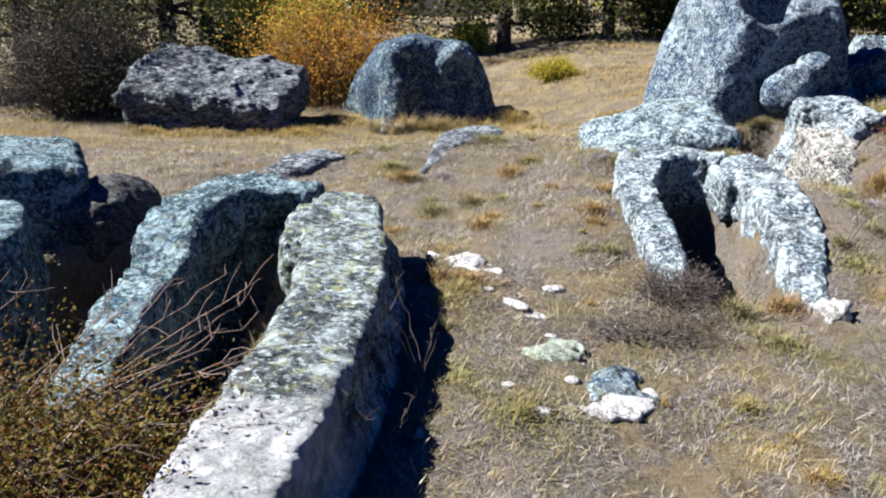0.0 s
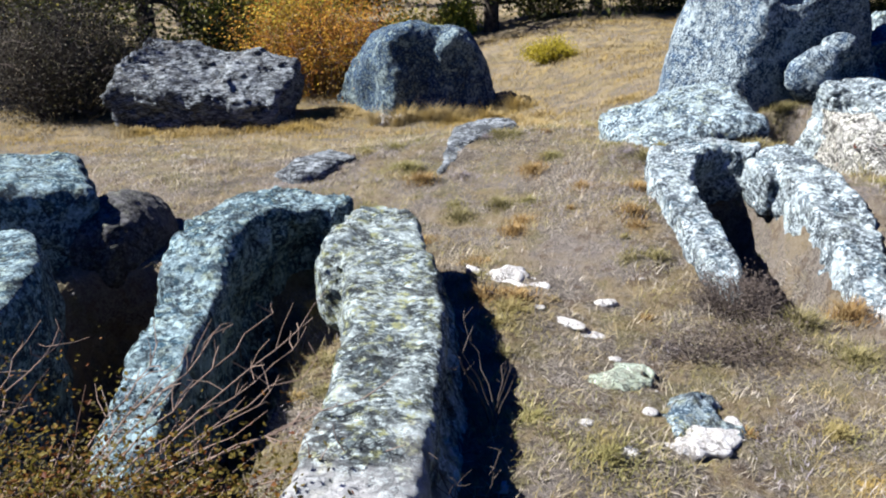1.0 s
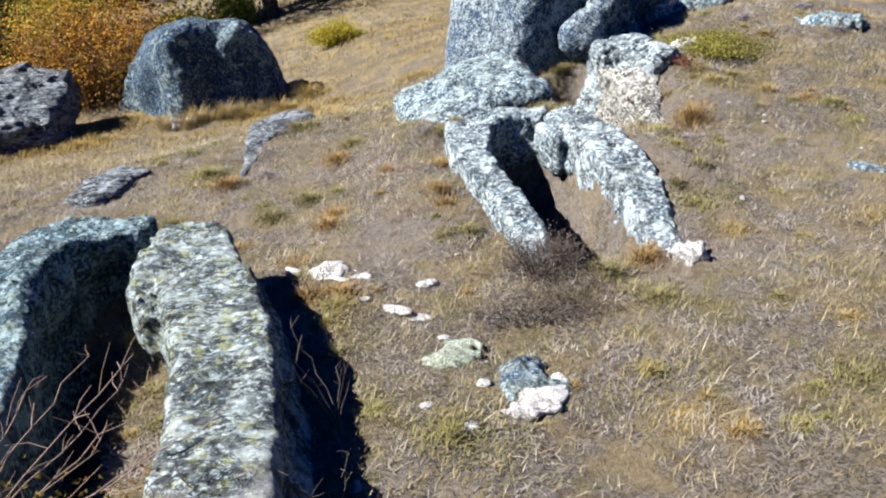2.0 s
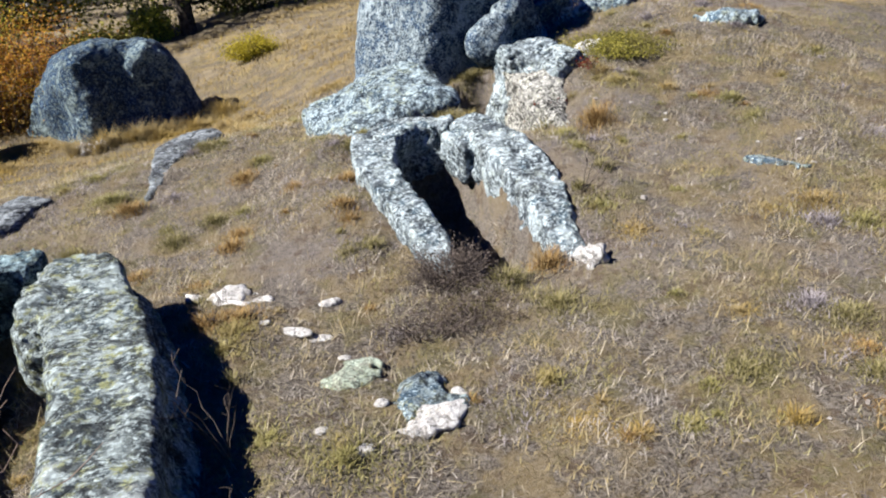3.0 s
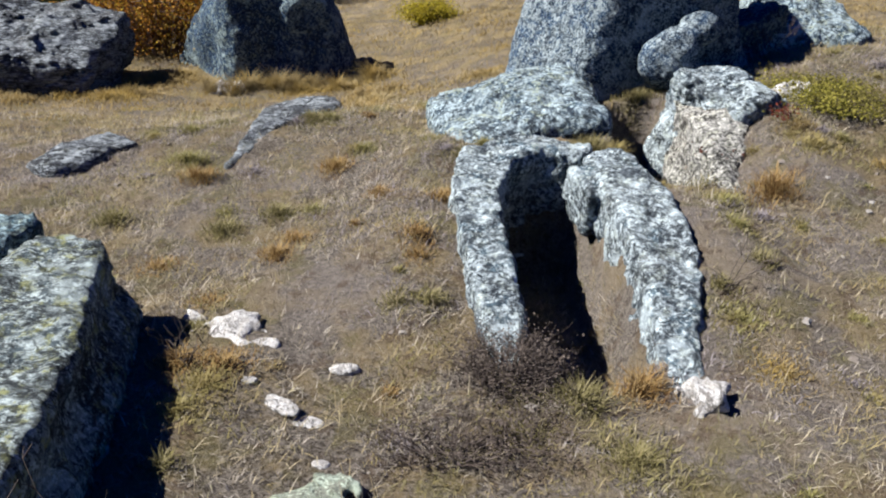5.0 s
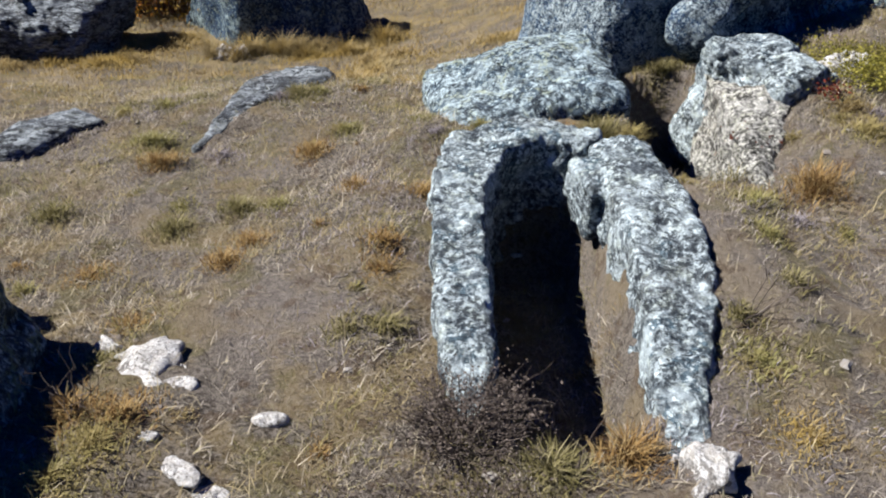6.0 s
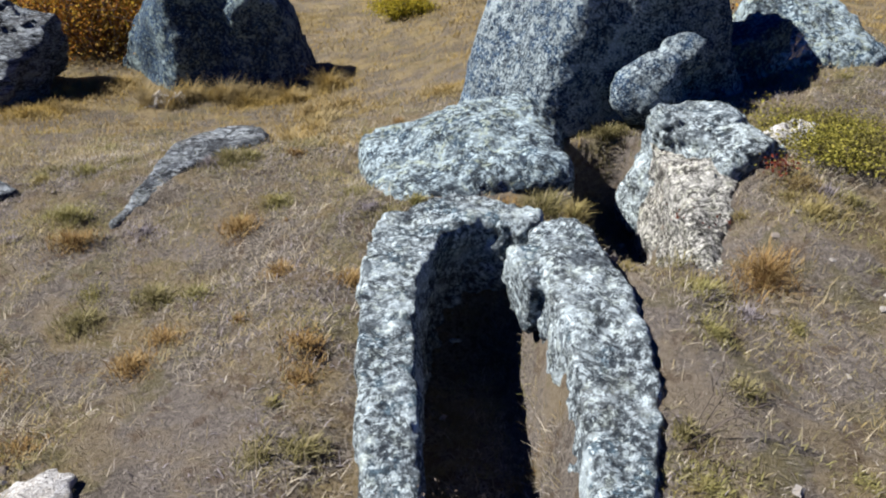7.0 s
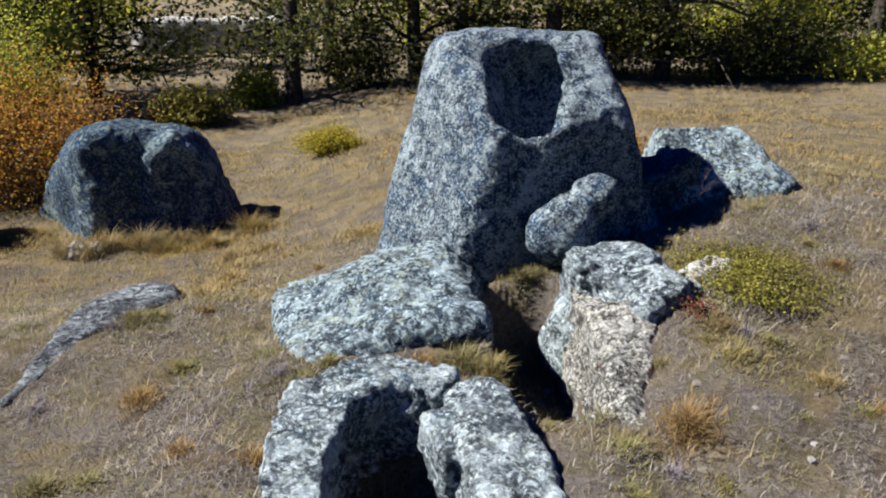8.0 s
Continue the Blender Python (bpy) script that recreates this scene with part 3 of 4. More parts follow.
rock("boulder", rough_rock(lump, 81, 0.03, 0.025, 0.009), (2.5, 7.3, 0.3), (3.6, 8.15, 1.3), 0.02, ROCK_GREY, None, "small rounded boulder leaning on the standing rock", "rock", "granite outcrops")


def shaded_ledge():
    t = thing("rock_ledge", (4.3, 8.8, 0.6), "low granite ledge with an upright shaded block before it", "rock", "granite outcrops")

    def sloped(p):
        return facets(p, (((0.08, -0.50, 0.86), (4.55, 8.75, 0.98)), ((0.75, -0.15, 0.65), (4.95, 8.9, 0.86)), ((-1, 0.1, 0.1), (3.95, 8.9, 0.8)), ((0, 0.5, 0.86), (4.5, 9.1, 1.12)), ((0, -1, 0.1), (4.5, 8.42, 0.6)), ((0, 1, 0), (4.5, 9.35, 0.8)), ((0, 0, -1), (4.5, 9, 0.2))), 0.07)
    rock("sloped_top", rough_rock(sloped, 91, 0.05, 0.035, 0.013, 0.02, (0.3, 0.5, 0.8)), (3.5, 8.1, 0.25), (5.5, 9.6, 1.5), 0.025, ROCK, t)

    def upright_block(p):
        return facets(p, (((0.28, -1, -0.08), (4.0, 8.40, 0.8)), ((0.9, 0, 0.30), (4.24, 8.5, 0.85)), ((-0.45, 0, 0.9), (3.95, 8.5, 0.98)), ((0, 1, 0.15), (4.0, 8.85, 0.8)), ((-1, 0, 0), (3.45, 8.6, 0.8)), ((0, 0, -1), (4, 8.6, 0.2))), 0.03)
    # the block's shaded front is helped by the shade-blue base colour
    rock("upright_block", rough_rock(upright_block, 96, 0.03, 0.025, 0.011), (3.3, 8.0, 0.25), (4.6, 9.1, 1.5), 0.022, ROCK_BLUE, t)


shaded_ledge()


def round_boulder(p):
    d = facets(p, (((0.22, -1, -0.04), (-0.5, 11.52, 0.2)), ((-0.80, -0.56, -0.06), (-1.27, 11.90, 0.2)), ((-0.72, 0, 0.7), (-1.16, 11.9, 0.60)), ((0.05, 0.12, 1), (-0.6, 11.8, 0.77)),
                   ((0.75, 0, 0.75), (-0.12, 11.9, 0.62)), ((0.9, 0.1, 0.3), (0.30, 11.8, 0.2)), ((0, 1, 0.2), (-0.5, 12.6, 0.3)), ((0, 0, -1), (-0.5, 12, -0.7))), 0.24)
    hump = facets(p, (((0.28, -1, 0.0), (0.1, 11.56, 0.2)), ((-0.45, 0, 0.9), (-0.2, 11.9, 0.72)), ((-1, 0, 0.1), (-0.42, 11.9, 0.3)), ((0.0, 0.1, 1), (0.0, 11.8, 0.77)), ((0.45, 0, 0.9), (0.05, 11.8, 0.70)), ((0.87, 0, 0.49), (0.29, 11.8, 0.42)), ((1, 0, 0.1), (0.46, 11.8, 0.1)), ((0, 1, 0.2), (0, 12.4, 0.3)), ((0, 0, -1), (0, 12, -0.7))), 0.20)
    return union(d, hump, 0.03)


rock("boulder", rough_rock(round_boulder, 101, 0.05, 0.03, 0.01), (-1.8, 11.0, -0.65), (1.0, 12.9, 1.1), 0.03, ROCK_BLUE, None, "rounded grey boulder standing in golden grass", "boulder", "granite outcrops")


def back_slab(p):
    d = box(p, pose(-3.3, 11.45, -0.06, 16, 6, -4), (1.08, 0.72, 0.36), 0.10)
    return d


rock("rock_slab", rough_rock(back_slab, 111, 0.08, 0.05, 0.018, 0.06, (0.15, -0.35, 1.0)), (-4.8, 10.3, -0.7), (-1.9, 12.4, 0.9), 0.03, ROCK_SLATE, None, "long dark layered granite slab among bushes", "rock", "granite outcrops")


def strip(p):
    return wall(p, ((-0.23, 7.18, 0.09, 0.045), (-0.17, 7.45, 0.14, 0.075), (-0.06, 7.85, 0.19, 0.14), (0.10, 8.2, 0.22, 0.22), (0.24, 8.38, 0.20, 0.24)), -0.2, 0.05)


rock("rock_sliver", rough_rock(strip, 121, 0.03, 0.02, 0.008, 0.012, (1.0, 0.2, 0.4)), (-0.65, 6.6, -0.2), (0.85, 8.95, 0.5), 0.018, ROCK_SLATE, None, "low grey rock sliver breaking through the turf", "rock", "granite outcrops")


def stub(p):
    return box(p, pose(-1.33, 7.5, -0.02, 4, 3, -35), (0.20, 0.40, 0.11), 0.06)


rock("rock_sliver", rough_rock(stub, 126, 0.05, 0.02, 0.008), (-1.9, 6.9, -0.2), (-0.8, 8.1, 0.35), 0.018, ROCK_SLATE, None, "small grey rock hump barely above the turf", "rock", "granite outcrops")


def grave_left():
    t = thing("rock_cut_grave", (-2.5, 4.8, 0.0), "broken blue-grey granite grave wall with a deep shaded hollow", "rock grave", "rock-cut graves")

    def back(p):
        d = box(p, pose(-2.95, 5.72, 0.2, 0, 6, 28), (0.40, 0.55, 0.34), 0.12)
        return d
    rock("back_block", rough_rock(back, 131, 0.05, 0.025, 0.009), (-3.6, 4.9, -0.4), (-2.1, 6.6, 0.9), 0.02, ROCK_TEAL, t)

    def front(p):
        return wall(p, ((-2.66, 4.7, 0.46, 0.25), (-2.42, 4.1, 0.48, 0.27), (-2.38, 3.2, 0.42, 0.26)), -0.7, 0.08)
    rock("front_block", rough_rock(front, 136, 0.05, 0.025, 0.009), (-3.3, 2.7, -0.5), (-1.9, 5.2, 0.75), 0.02, ROCK_TEAL, t)

    def low(p):
        return ellipsoid(p, (-2.38, 5.72, 0.0), (0.32, 0.52, 0.36))
    # coloured dark for the shadow that the back block throws on it
    rock("low_block", rough_rock(low, 139, 0.03, 0.025, 0.009), (-2.9, 4.9, -0.45), (-1.85, 6.5, 0.55), 0.02, ROCK_SHADED, t)


grave_left()


def flat_stone(x, y, sx, sy, turn, seed, mat, label, rise=0.05, tilt=0):
    z = float(land(x, y))
    f = rough_rock(lambda p: ellipsoid(p, (0, 0, 0), (sx, sy, rise)) if not tilt else box(p, pose(0, 0, 0, 0, tilt, 0), (sx, sy, rise), 0.03), seed, *((0.6 * rise, 0.75 * rise, 0.22 * rise) if sx > 0.08 else (0.3 * rise, 0.3 * rise, 0.1 * rise)))

    def g(p):
        return f(p)
    r = max(sx, sy) * 1.5 + 0.05
    verts, faces = one_piece(*net(g, (-r, -r, -0.15), (r, r, 0.2), 0.008 if r < 0.2 else 0.012 if r < 0.35 else 0.018))
    ob = part("flat_stone", mesh_data("flat_stone", verts, faces, mat))
    ob.matrix_basis = pose(x, y, z - (0.008 if rise < 0.06 else -0.01), 0, 0, turn)
    tagged(ob, label, "stone", "stones in the turf")


flat_stone(0.14, 4.86, 0.20, 0.12, -25, 201, ROCK_WHITE, "flat white stone set in dry turf", 0.035)
flat_stone(0.40, 4.28, 0.10, 0.04, -40, 203, ROCK_WHITE, "dusty white stone half buried in turf", 0.016)
flat_stone(0.53, 4.20, 0.06, 0.035, -20, 204, ROCK_WHITE, "dusty white stone chip half buried in turf", 0.016)
flat_stone(0.28, 4.40, 0.05, 0.03, 10, 206, ROCK_WHITE, "dusty white stone chip half buried in turf", 0.016)
flat_stone(0.66, 4.55, 0.06, 0.035, 0, 208, ROCK_WHITE, "small white stone in dry turf", 0.025)
flat_stone(0.57, 3.72, 0.13, 0.10, 20, 205, ROCK_GREEN, "flat stone coated in pale green lichen", 0.03)
flat_stone(0.84, 3.44, 0.19, 0.17, 10, 207, ROCK, "flat grey lichened stone in dry turf", 0.055)
flat_stone(0.82, 3.25, 0.16, 0.08, 12, 209, ROCK_WHITE, "bare white stone beside a grey one", 0.028)
flat_stone(0.65, 3.44, 0.06, 0.05, 0, 211, ROCK_WHITE, "small white stone in dry turf", 0.025)
flat_stone(1.0, 3.40, 0.04, 0.08, 0, 213, ROCK_WHITE, "small white stone in dry turf", 0.025)
flat_stone(0.60, 3.95, 0.05, 0.04, 0, 214, ROCK_WHITE, "small white stone in dry turf", 0.025)
flat_stone(0.49, 3.12, 0.05, 0.04, 0, 216, ROCK_WHITE, "small white stone in dry turf", 0.02)
flat_stone(0.36, 3.30, 0.04, 0.03, 0, 218, ROCK_WHITE, "small white stone in dry turf", 0.02)
flat_stone(3.82, 4.78, 0.24, 0.10, -60, 215, ROCK, "grey lichened stone lying in dry grass", 0.05)
flat_stone(5.2, 7.1, 0.28, 0.12, -50, 217, ROCK, "grey lichened stone lying in dry grass", 0.06)
flat_stone(3.72, 7.25, 0.13, 0.10, 20, 219, ROCK_WHITE, "white stone beside a crumbling ledge", 0.08)
flat_stone(2.14, 4.33, 0.12, 0.15, 0, 221, ROCK_WHITE, "white stone block at the grave's foot", 0.12)
flat_stone(-0.93, 11.15, 0.18, 0.12, 0, 223, ROCK_WHITE, "pale stone at the boulder's foot", 0.12)
# this stone's dark colour stands in for the boulder's shadow on its right
flat_stone(0.55, 11.75, 0.22, 0.16, 0, 225, ROCK_SHADED, "stone at the boulder's foot, coloured dark for the boulder's shadow", 0.14)


# ---- grass and litter ----
def clear_of_rocks(x, y, z, margin=0.02):
    keep = np.ones(len(x), bool)
    p = np.stack([x, y, z], -1)
    for f, lo, hi in ROCKS:
        near = (x > lo[0]) & (x < hi[0]) & (y > lo[1]) & (y < hi[1])
        if near.any():
            keep[np.where(near)[0][f(p[near]) < margin]] = False
    return keep


def patches(x, y, freq, seed, a, b):
    return smooth(a, b, fbm(np.stack([x, y, 0 * x], -1), freq, 3, seed))


def sown(rng, n, x0, x1, y0, y1, density=None):
    x, y = rng.uniform(x0, x1, n), rng.uniform(y0, y1, n)
    if density is not None:
        k = rng.rand(n) < density(x, y)
        x, y = x[k], y[k]
    soil = np.clip(patches(x, y, 1.5, 95, 0.15, 0.5) + 1.1 * np.exp(-((x - 0.55) / 0.45) ** 2 - ((y - 3.7) / 0.8) ** 2) * patches(x, y, 3.0, 97, -0.3, 0.3), 0, 1)
    k = rng.rand(len(x)) > 0.65 * soil
    x, y = x[k], y[k]
    z = turf(x, y)
    k = clear_of_rocks(x, y, z + 0.03)
    return np.stack([x, y, z - 0.005], -1)[k]


def build_grass():
    rng = np.random.RandomState(5)
    p = sown(rng, 235000, -3.6, 5.8, 1.5, 9.5)
    v, f = blades(rng, p, 0.048, 0.0030, 1.2, 0.25)
    tagged(part("thatch", mesh_data("thatch", v, f, THATCH, False)), "matted bleached dead grass covering the turf", "dry grass", kind="stuff")

    p = sown(rng, 80000, -3.4, 5.8, 1.6, 9.3, lambda x, y: 0.25 + 0.75 * patches(x, y, 1.6, 90, -0.2, 0.4))
    v, f = blades(rng, p, 0.095, 0.0026, 1.3, 0.2)
    tagged(part("straw_litter", mesh_data("straw_litter", v, f, LITTER, False)), "long bleached straw lying flat over the turf", "dry grass", kind="stuff")

    q = sown(rng, 1500, -3.4, 5.6, 1.6, 9.0, lambda x, y: 0.15 + 0.85 * patches(x, y, 1.3, 70, 0.0, 0.5))
    vs, fs = [], []
    cube = np.array([[-1, -1, -.5], [1, -1, -.5], [1, 1, -.5], [-1, 1, -.5], [-.7, -.6, .6], [.6, -.7, .5], [.7, .6, .6], [-.6, .7, .4]])
    quads = np.array([[0, 3, 2, 1], [4, 5, 6, 7], [0, 1, 5, 4], [1, 2, 6, 5], [2, 3, 7, 6], [3, 0, 4, 7]])
    for i, c in enumerate(q):
        a, r = rng.rand() * 6.28, 0.006 + 0.022 * rng.rand() ** 3
        turn = np.array([[math.cos(a), -math.sin(a), 0], [math.sin(a), math.cos(a), 0], [0, 0, 1]])
        vs.append((cube * (0.7 + 0.6 * rng.rand(8, 3)) * np.array([r, r * rng.uniform(0.5, 1), r * 0.5])) @ turn.T + c + np.array([0, 0, 0.006]))
        fs.append(quads + 8 * i)
    tagged(part("gravel", mesh_data("gravel", np.concatenate(vs), np.concatenate(fs), PEBBLE, False)), "scattered pale pebbles and chips in the turf", "pebbles", kind="stuff")

    p = sown(rng, 75000, -3.0, 5.6, 1.6, 9.0, lambda x, y: patches(x, y, 1.1, 81, 0.1, 0.45))
    v, f = blades(rng, p, 0.05, 0.004, 1.0, 0.6)
    tagged(part("heath_mat", mesh_data("heath_mat", v, f, MAT, False)), "low grey-lilac dead heath matted over the turf", "heath", kind="stuff")

    p = sown(rng, 130000, -3.6, 6.5, 1.5, 10, lambda x, y: patches(x, y, 2.0, 60, 0.0, 0.45))
    v, f = blades(rng, p, 0.052, 0.003, 0.95, 0.5)
    tagged(part("olive_grass", mesh_data("olive_grass", v, f, GREENISH, False)), "patchy olive and straw-coloured short grass", "grass", kind="stuff")

    p = sown(rng, 165000, -8, 12, 8.2, 19, lambda x, y: 0.3 + 0.7 * patches(x, y, 0.7, 64, -0.1, 0.5))
    v, f = blades(rng, p, np.where(p[:, 1] < 9.5, 0.05, 0.075), np.clip(p[:, 1] * 0.0006, 0.004, 0.011), 0.8, 0.5)
    tagged(part("golden_grass", mesh_data("golden_grass", v, f, STRAW, False)), "tall golden dry grass across the clearing", "dry grass", kind="stuff")


build_grass()


def tuft(x, y, r, h, n, seed, width=0.0045, lean=0.75):
    rng = np.random.RandomState(seed)
    a, d = rng.rand(n) * 2 * np.pi, r * np.abs(rng.randn(n)) * 0.65
    px, py = x + d * np.cos(a), y + d * np.sin(a)
    p = np.stack([px, py, turf(px, py) - 0.01], -1)
    return blades(rng, p, h * np.clip(1.1 - 0.5 * d / r, 0.3, 1.1), width, lean, 0.5)


def build_tufts():
    rng = np.random.RandomState(9)
    spots = [(-0.78, 3.9, 0.10, 0.06, TUFT), (-0.8, 4.2, 0.10, 0.06, TUFT), (-0.76, 3.5, 0.10, 0.06, RUST), (-0.78, 3.2, 0.10, 0.05, TUFT), (2.84, 6.55, 0.10, 0.08, RUST), (2.82, 6.85, 0.08, 0.08, TUFT), (-0.02, 4.5, 0.16, 0.07, RUST), (0.18, 4.5, 0.16, 0.06, RUST), (0.05, 4.2, 0.14, 0.06, GREENISH), (1.05, 5.05, 0.09, 0.10, TUFT), (0.25, 5.7, 0.12, 0.09, RUST),
             (1.35, 6.8, 0.12, 0.09, TUFT), (1.5, 6.92, 0.09, 0.07, GREENISH), (1.75, 6.95, 0.1, 0.06, STRAW), (2.0, 6.85, 0.1, 0.08, RUST), (2.2, 6.82, 0.14, 0.13, TUFT), (2.35, 6.72, 0.12, 0.12, GREENISH), (3.10, 6.0, 0.16, 0.16, RUST), (2.75, 6.25, 0.12, 0.12, TUFT),
             (1.88, 4.38, 0.14, 0.12, RUST), (1.62, 4.3, 0.12, 0.12, TUFT), (1.75, 3.95, 0.22, 0.08, TUFT), (-0.4, 6.9, 0.14, 0.1, RUST),
             (0.5, 7.0, 0.14, 0.1, RUST), (-1.75, 4.75, 0.18, 0.12, TUFT), (2.75, 7.75, 0.22, 0.1, TUFT), (0.2, 6.3, 0.15, 0.09, TUFT),
             (-0.1, 6.1, 0.13, 0.10, TUFT), (1.0, 5.6, 0.12, 0.08, RUST), (0.8, 6.4, 0.1, 0.08, RUST), (-0.8, 6.3, 0.15, 0.1, TUFT)]
    for i in range(240):
        spots.append((rng.uniform(-1.5, 5.8), rng.uniform(2.4, 9.2), 0.05 + 0.22 * rng.rand() ** 1.6, rng.uniform(0.025, 0.085), (TUFT, GREENISH, STRAW, GREENISH, MAT, RUST)[i % 6]))
    spots += [(rng.uniform(-1.3, 0.7), rng.uniform(11.05, 11.4), 0.12, rng.uniform(0.15, 0.3), STRAW) for _ in range(14)]
    made = {}
    for i, (x, y, r, h, mat) in enumerate(spots):
        z = float(turf(x, y))
        if not clear_of_rocks(np.array([x]), np.array([y]), np.array([z + 0.04]), 0.03)[0]:
            continue
        made.setdefault(mat, []).append(tuft(x, y, r, h, int(300 * (r / 0.1) ** 1.5), 300 + i))
    for i in range(46):
        x, y = ((rng.uniform(-4.6, -1.6), rng.uniform(10.3, 10.9)), (rng.uniform(-1.9, -1.0), rng.uniform(11.2, 12.2)), (rng.uniform(0.6, 2.0), rng.uniform(8.3, 10.5)), (rng.uniform(-1.0, 0.8), rng.uniform(11.1, 11.5)))[i % 4]
        if clear_of_rocks(np.array([x]), np.array([y]), turf(np.array([x]), np.array([y])) + 0.04, 0.03)[0]:
            made.setdefault(STRAW, []).append(tuft(x, y, rng.uniform(0.25, 0.5), rng.uniform(0.06, 0.13), 520, 900 + i, 0.007, 0.7))
    for mat, word in ((TUFT, "olive"), (RUST, "rust-brown"), (STRAW, "golden straw"), (GREENISH, "yellow-green"), (MAT, "grey-lilac")):
        base, vs, fs = 0, [], []
        for v, f in made.get(mat, []):
            vs.append(v)
            fs.append(f + base)
            base += len(v)
        if vs:
            me = mesh_data("grass_tuft", np.concatenate(vs), np.concatenate(fs), mat, False)
            tagged(part("grass_tuft", me), "%s grass tufts scattered over dry turf" % word, "grass tuft", kind="stuff")


build_tufts()


# ---- shrubs ----
def shrub(name, x, y, rx, ry, h, stems, n, leaf, size, twig, label, category, seed, low=0.0, upright_stems=0.5, thick=0.006, clump=0.16, group="shrubs"):
    """A bush of many bending stems with a cloud of leaves about them."""
    rng = np.random.RandomState(seed)
    z = float(turf(x, y))
    paths, tips = [], []
    for _ in range(stems):
        a, d = rng.rand() * 2 * math.pi, math.sqrt(rng.rand())
        b = np.array([0.35 * rx * d * math.cos(a), 0.35 * ry * d * math.sin(a), -0.03])
        top = np.array([rx * d * math.cos(a), ry * d * math.sin(a), h * (1 - 0.55 * d * d) * rng.uniform(0.65, 1.0)])
        k = np.linspace(0, 1, 6)[:, None]
        pts = b + (top - b) * k + 0.10 * h * rng.randn(6, 3) * k * (1 - 0.4 * k)
        paths.append((pts, np.linspace(thick, thick * 0.25, 6)))
        tips.append(pts[2:])
        for _ in range(2):
            s = pts[rng.randint(2, 5)]
            e = s + np.array([rng.randn() * 0.3 * rx, rng.randn() * 0.3 * ry, abs(rng.randn()) * 0.2 * h])
            q = s + (e - s) * np.linspace(0, 1, 4)[:, None] + 0.03 * h * rng.randn(4, 3)
            paths.append((q, np.linspace(thick * 0.5, thick * 0.15, 4)))
            tips.append(q[1:])
    ob = thing(name, (x, y, z), label, category, group)
    v, f = tubes(paths, 4)
    st = part("branchwork", mesh_data("branchwork", v, f, twig))
    tips = np.concatenate(tips)
    at = tips[rng.randint(0, len(tips), n)] + rng.randn(n, 3) * np.array([rx, ry, h]) * clump
    at = at[at[:, 2] > low]
    if len(at):
        v, f = leaves(rng, at, size)
        lf = part("foliage", mesh_data("foliage", v, f, leaf, False))
        lf.parent = ob
    st.parent = ob
    return ob


# foreground briar along the near grave
shrub("briar_bush", -1.35, 2.3, 0.78, 0.48, 0.62, 170, 24000, LEAF_AUTUMN, 0.019, TWIG_RED, "low briar bush with yellow and rusty autumn leaves", "bush", 401, 0.0, clump=0.13)
shrub("briar_bush", -2.15, 2.75, 0.6, 0.5, 0.5, 60, 5000, LEAF_AUTUMN, 0.02, TWIG_RED, "sparse briar bush with rusty autumn leaves", "bush", 402, 0.0, clump=0.15)
shrub("dry_shrub", 1.33, 4.52, 0.28, 0.26, 0.20, 150, 2200, TWIG_GREY, 0.012, TWIG_GREY, "dead grey-brown twiggy shrub at the grave's foot", "shrub", 403, 0.0, thick=0.003)
shrub("dry_shrub", 1.38, 4.12, 0.26, 0.26, 0.13, 90, 1100, TWIG_GREY, 0.012, TWIG_GREY, "dead grey-brown twiggy shrub sprawling on turf", "shrub", 416, 0.0, thick=0.003)
shrub("dry_shrub", 1.05, 4.05, 0.34, 0.25, 0.12, 80, 800, TWIG_GREY, 0.012, TWIG_GREY, "low bleached twiggy shrub flattened on turf", "shrub", 404, 0.0, thick=0.003)
shrub("cushion_shrub", 3.95, 7.15, 0.42, 0.5, 0.14, 160, 17000, LEAF_CUSHION, 0.016, TWIG_GREY, "low yellow-green cushion shrub spreading over turf", "shrub", 405, 0.0, thick=0.003)
shrub("red_weed", 3.0, 6.55, 0.12, 0.12, 0.1, 14, 160, LEAF_RED, 0.02, TWIG_RED, "small red-leaved weed rooted in the ledge", "weed", 406, 0.0, thick=0.002)
shrub("red_weed", 3.45, 6.75, 0.10, 0.12, 0.12, 14, 160, LEAF_RED, 0.02, TWIG_RED, "small red-leaved weed rooted in the ledge", "weed", 407, 0.0, thick=0.002)
shrub("red_weed", 2.62, 6.62, 0.10, 0.10, 0.16, 12, 140, LEAF_ORANGE, 0.02, TWIG_RED, "small orange-leaved weed growing in the pit", "weed", 414, 0.0, thick=0.002)
shrub("orange_bush", 4.05, 9.9, 0.3, 0.25, 0.32, 40, 2500, LEAF_ORANGE, 0.03, TWIG_RED, "small orange bush behind the shaded ledge", "bush", 415, 0.0, thick=0.004)
shrub("yellow_bush", 1.55, 14.6, 0.42, 0.4, 0.36, 90, 9000, LEAF_YELLOW, 0.028, TWIG_GREY, "bright yellow rounded bush in dry grass", "bush", 408, 0.0, thick=0.006)
shrub("orange_bush", -2.05, 13.3, 1.2, 0.9, 1.75, 90, 24000, LEAF_ORANGE, 0.036, TWIG_RED, "orange autumn thicket behind the boulder", "bush", 409, 0.0, thick=0.01)
shrub("thicket", -2.5, 14.2, 0.8, 0.6, 1.9, 50, 12000, LEAF_LIME, 0.04, TWIG_RED, "yellow-green autumn thicket behind the boulder", "bush", 413, 0.0, thick=0.01)
shrub("thicket", -3.4, 15.4, 1.1, 0.9, 2.5, 70, 18000, LEAF_LIME, 0.05, TWIG_RED, "yellow-green autumn thicket behind the boulder", "bush", 410, 0.0, thick=0.012)
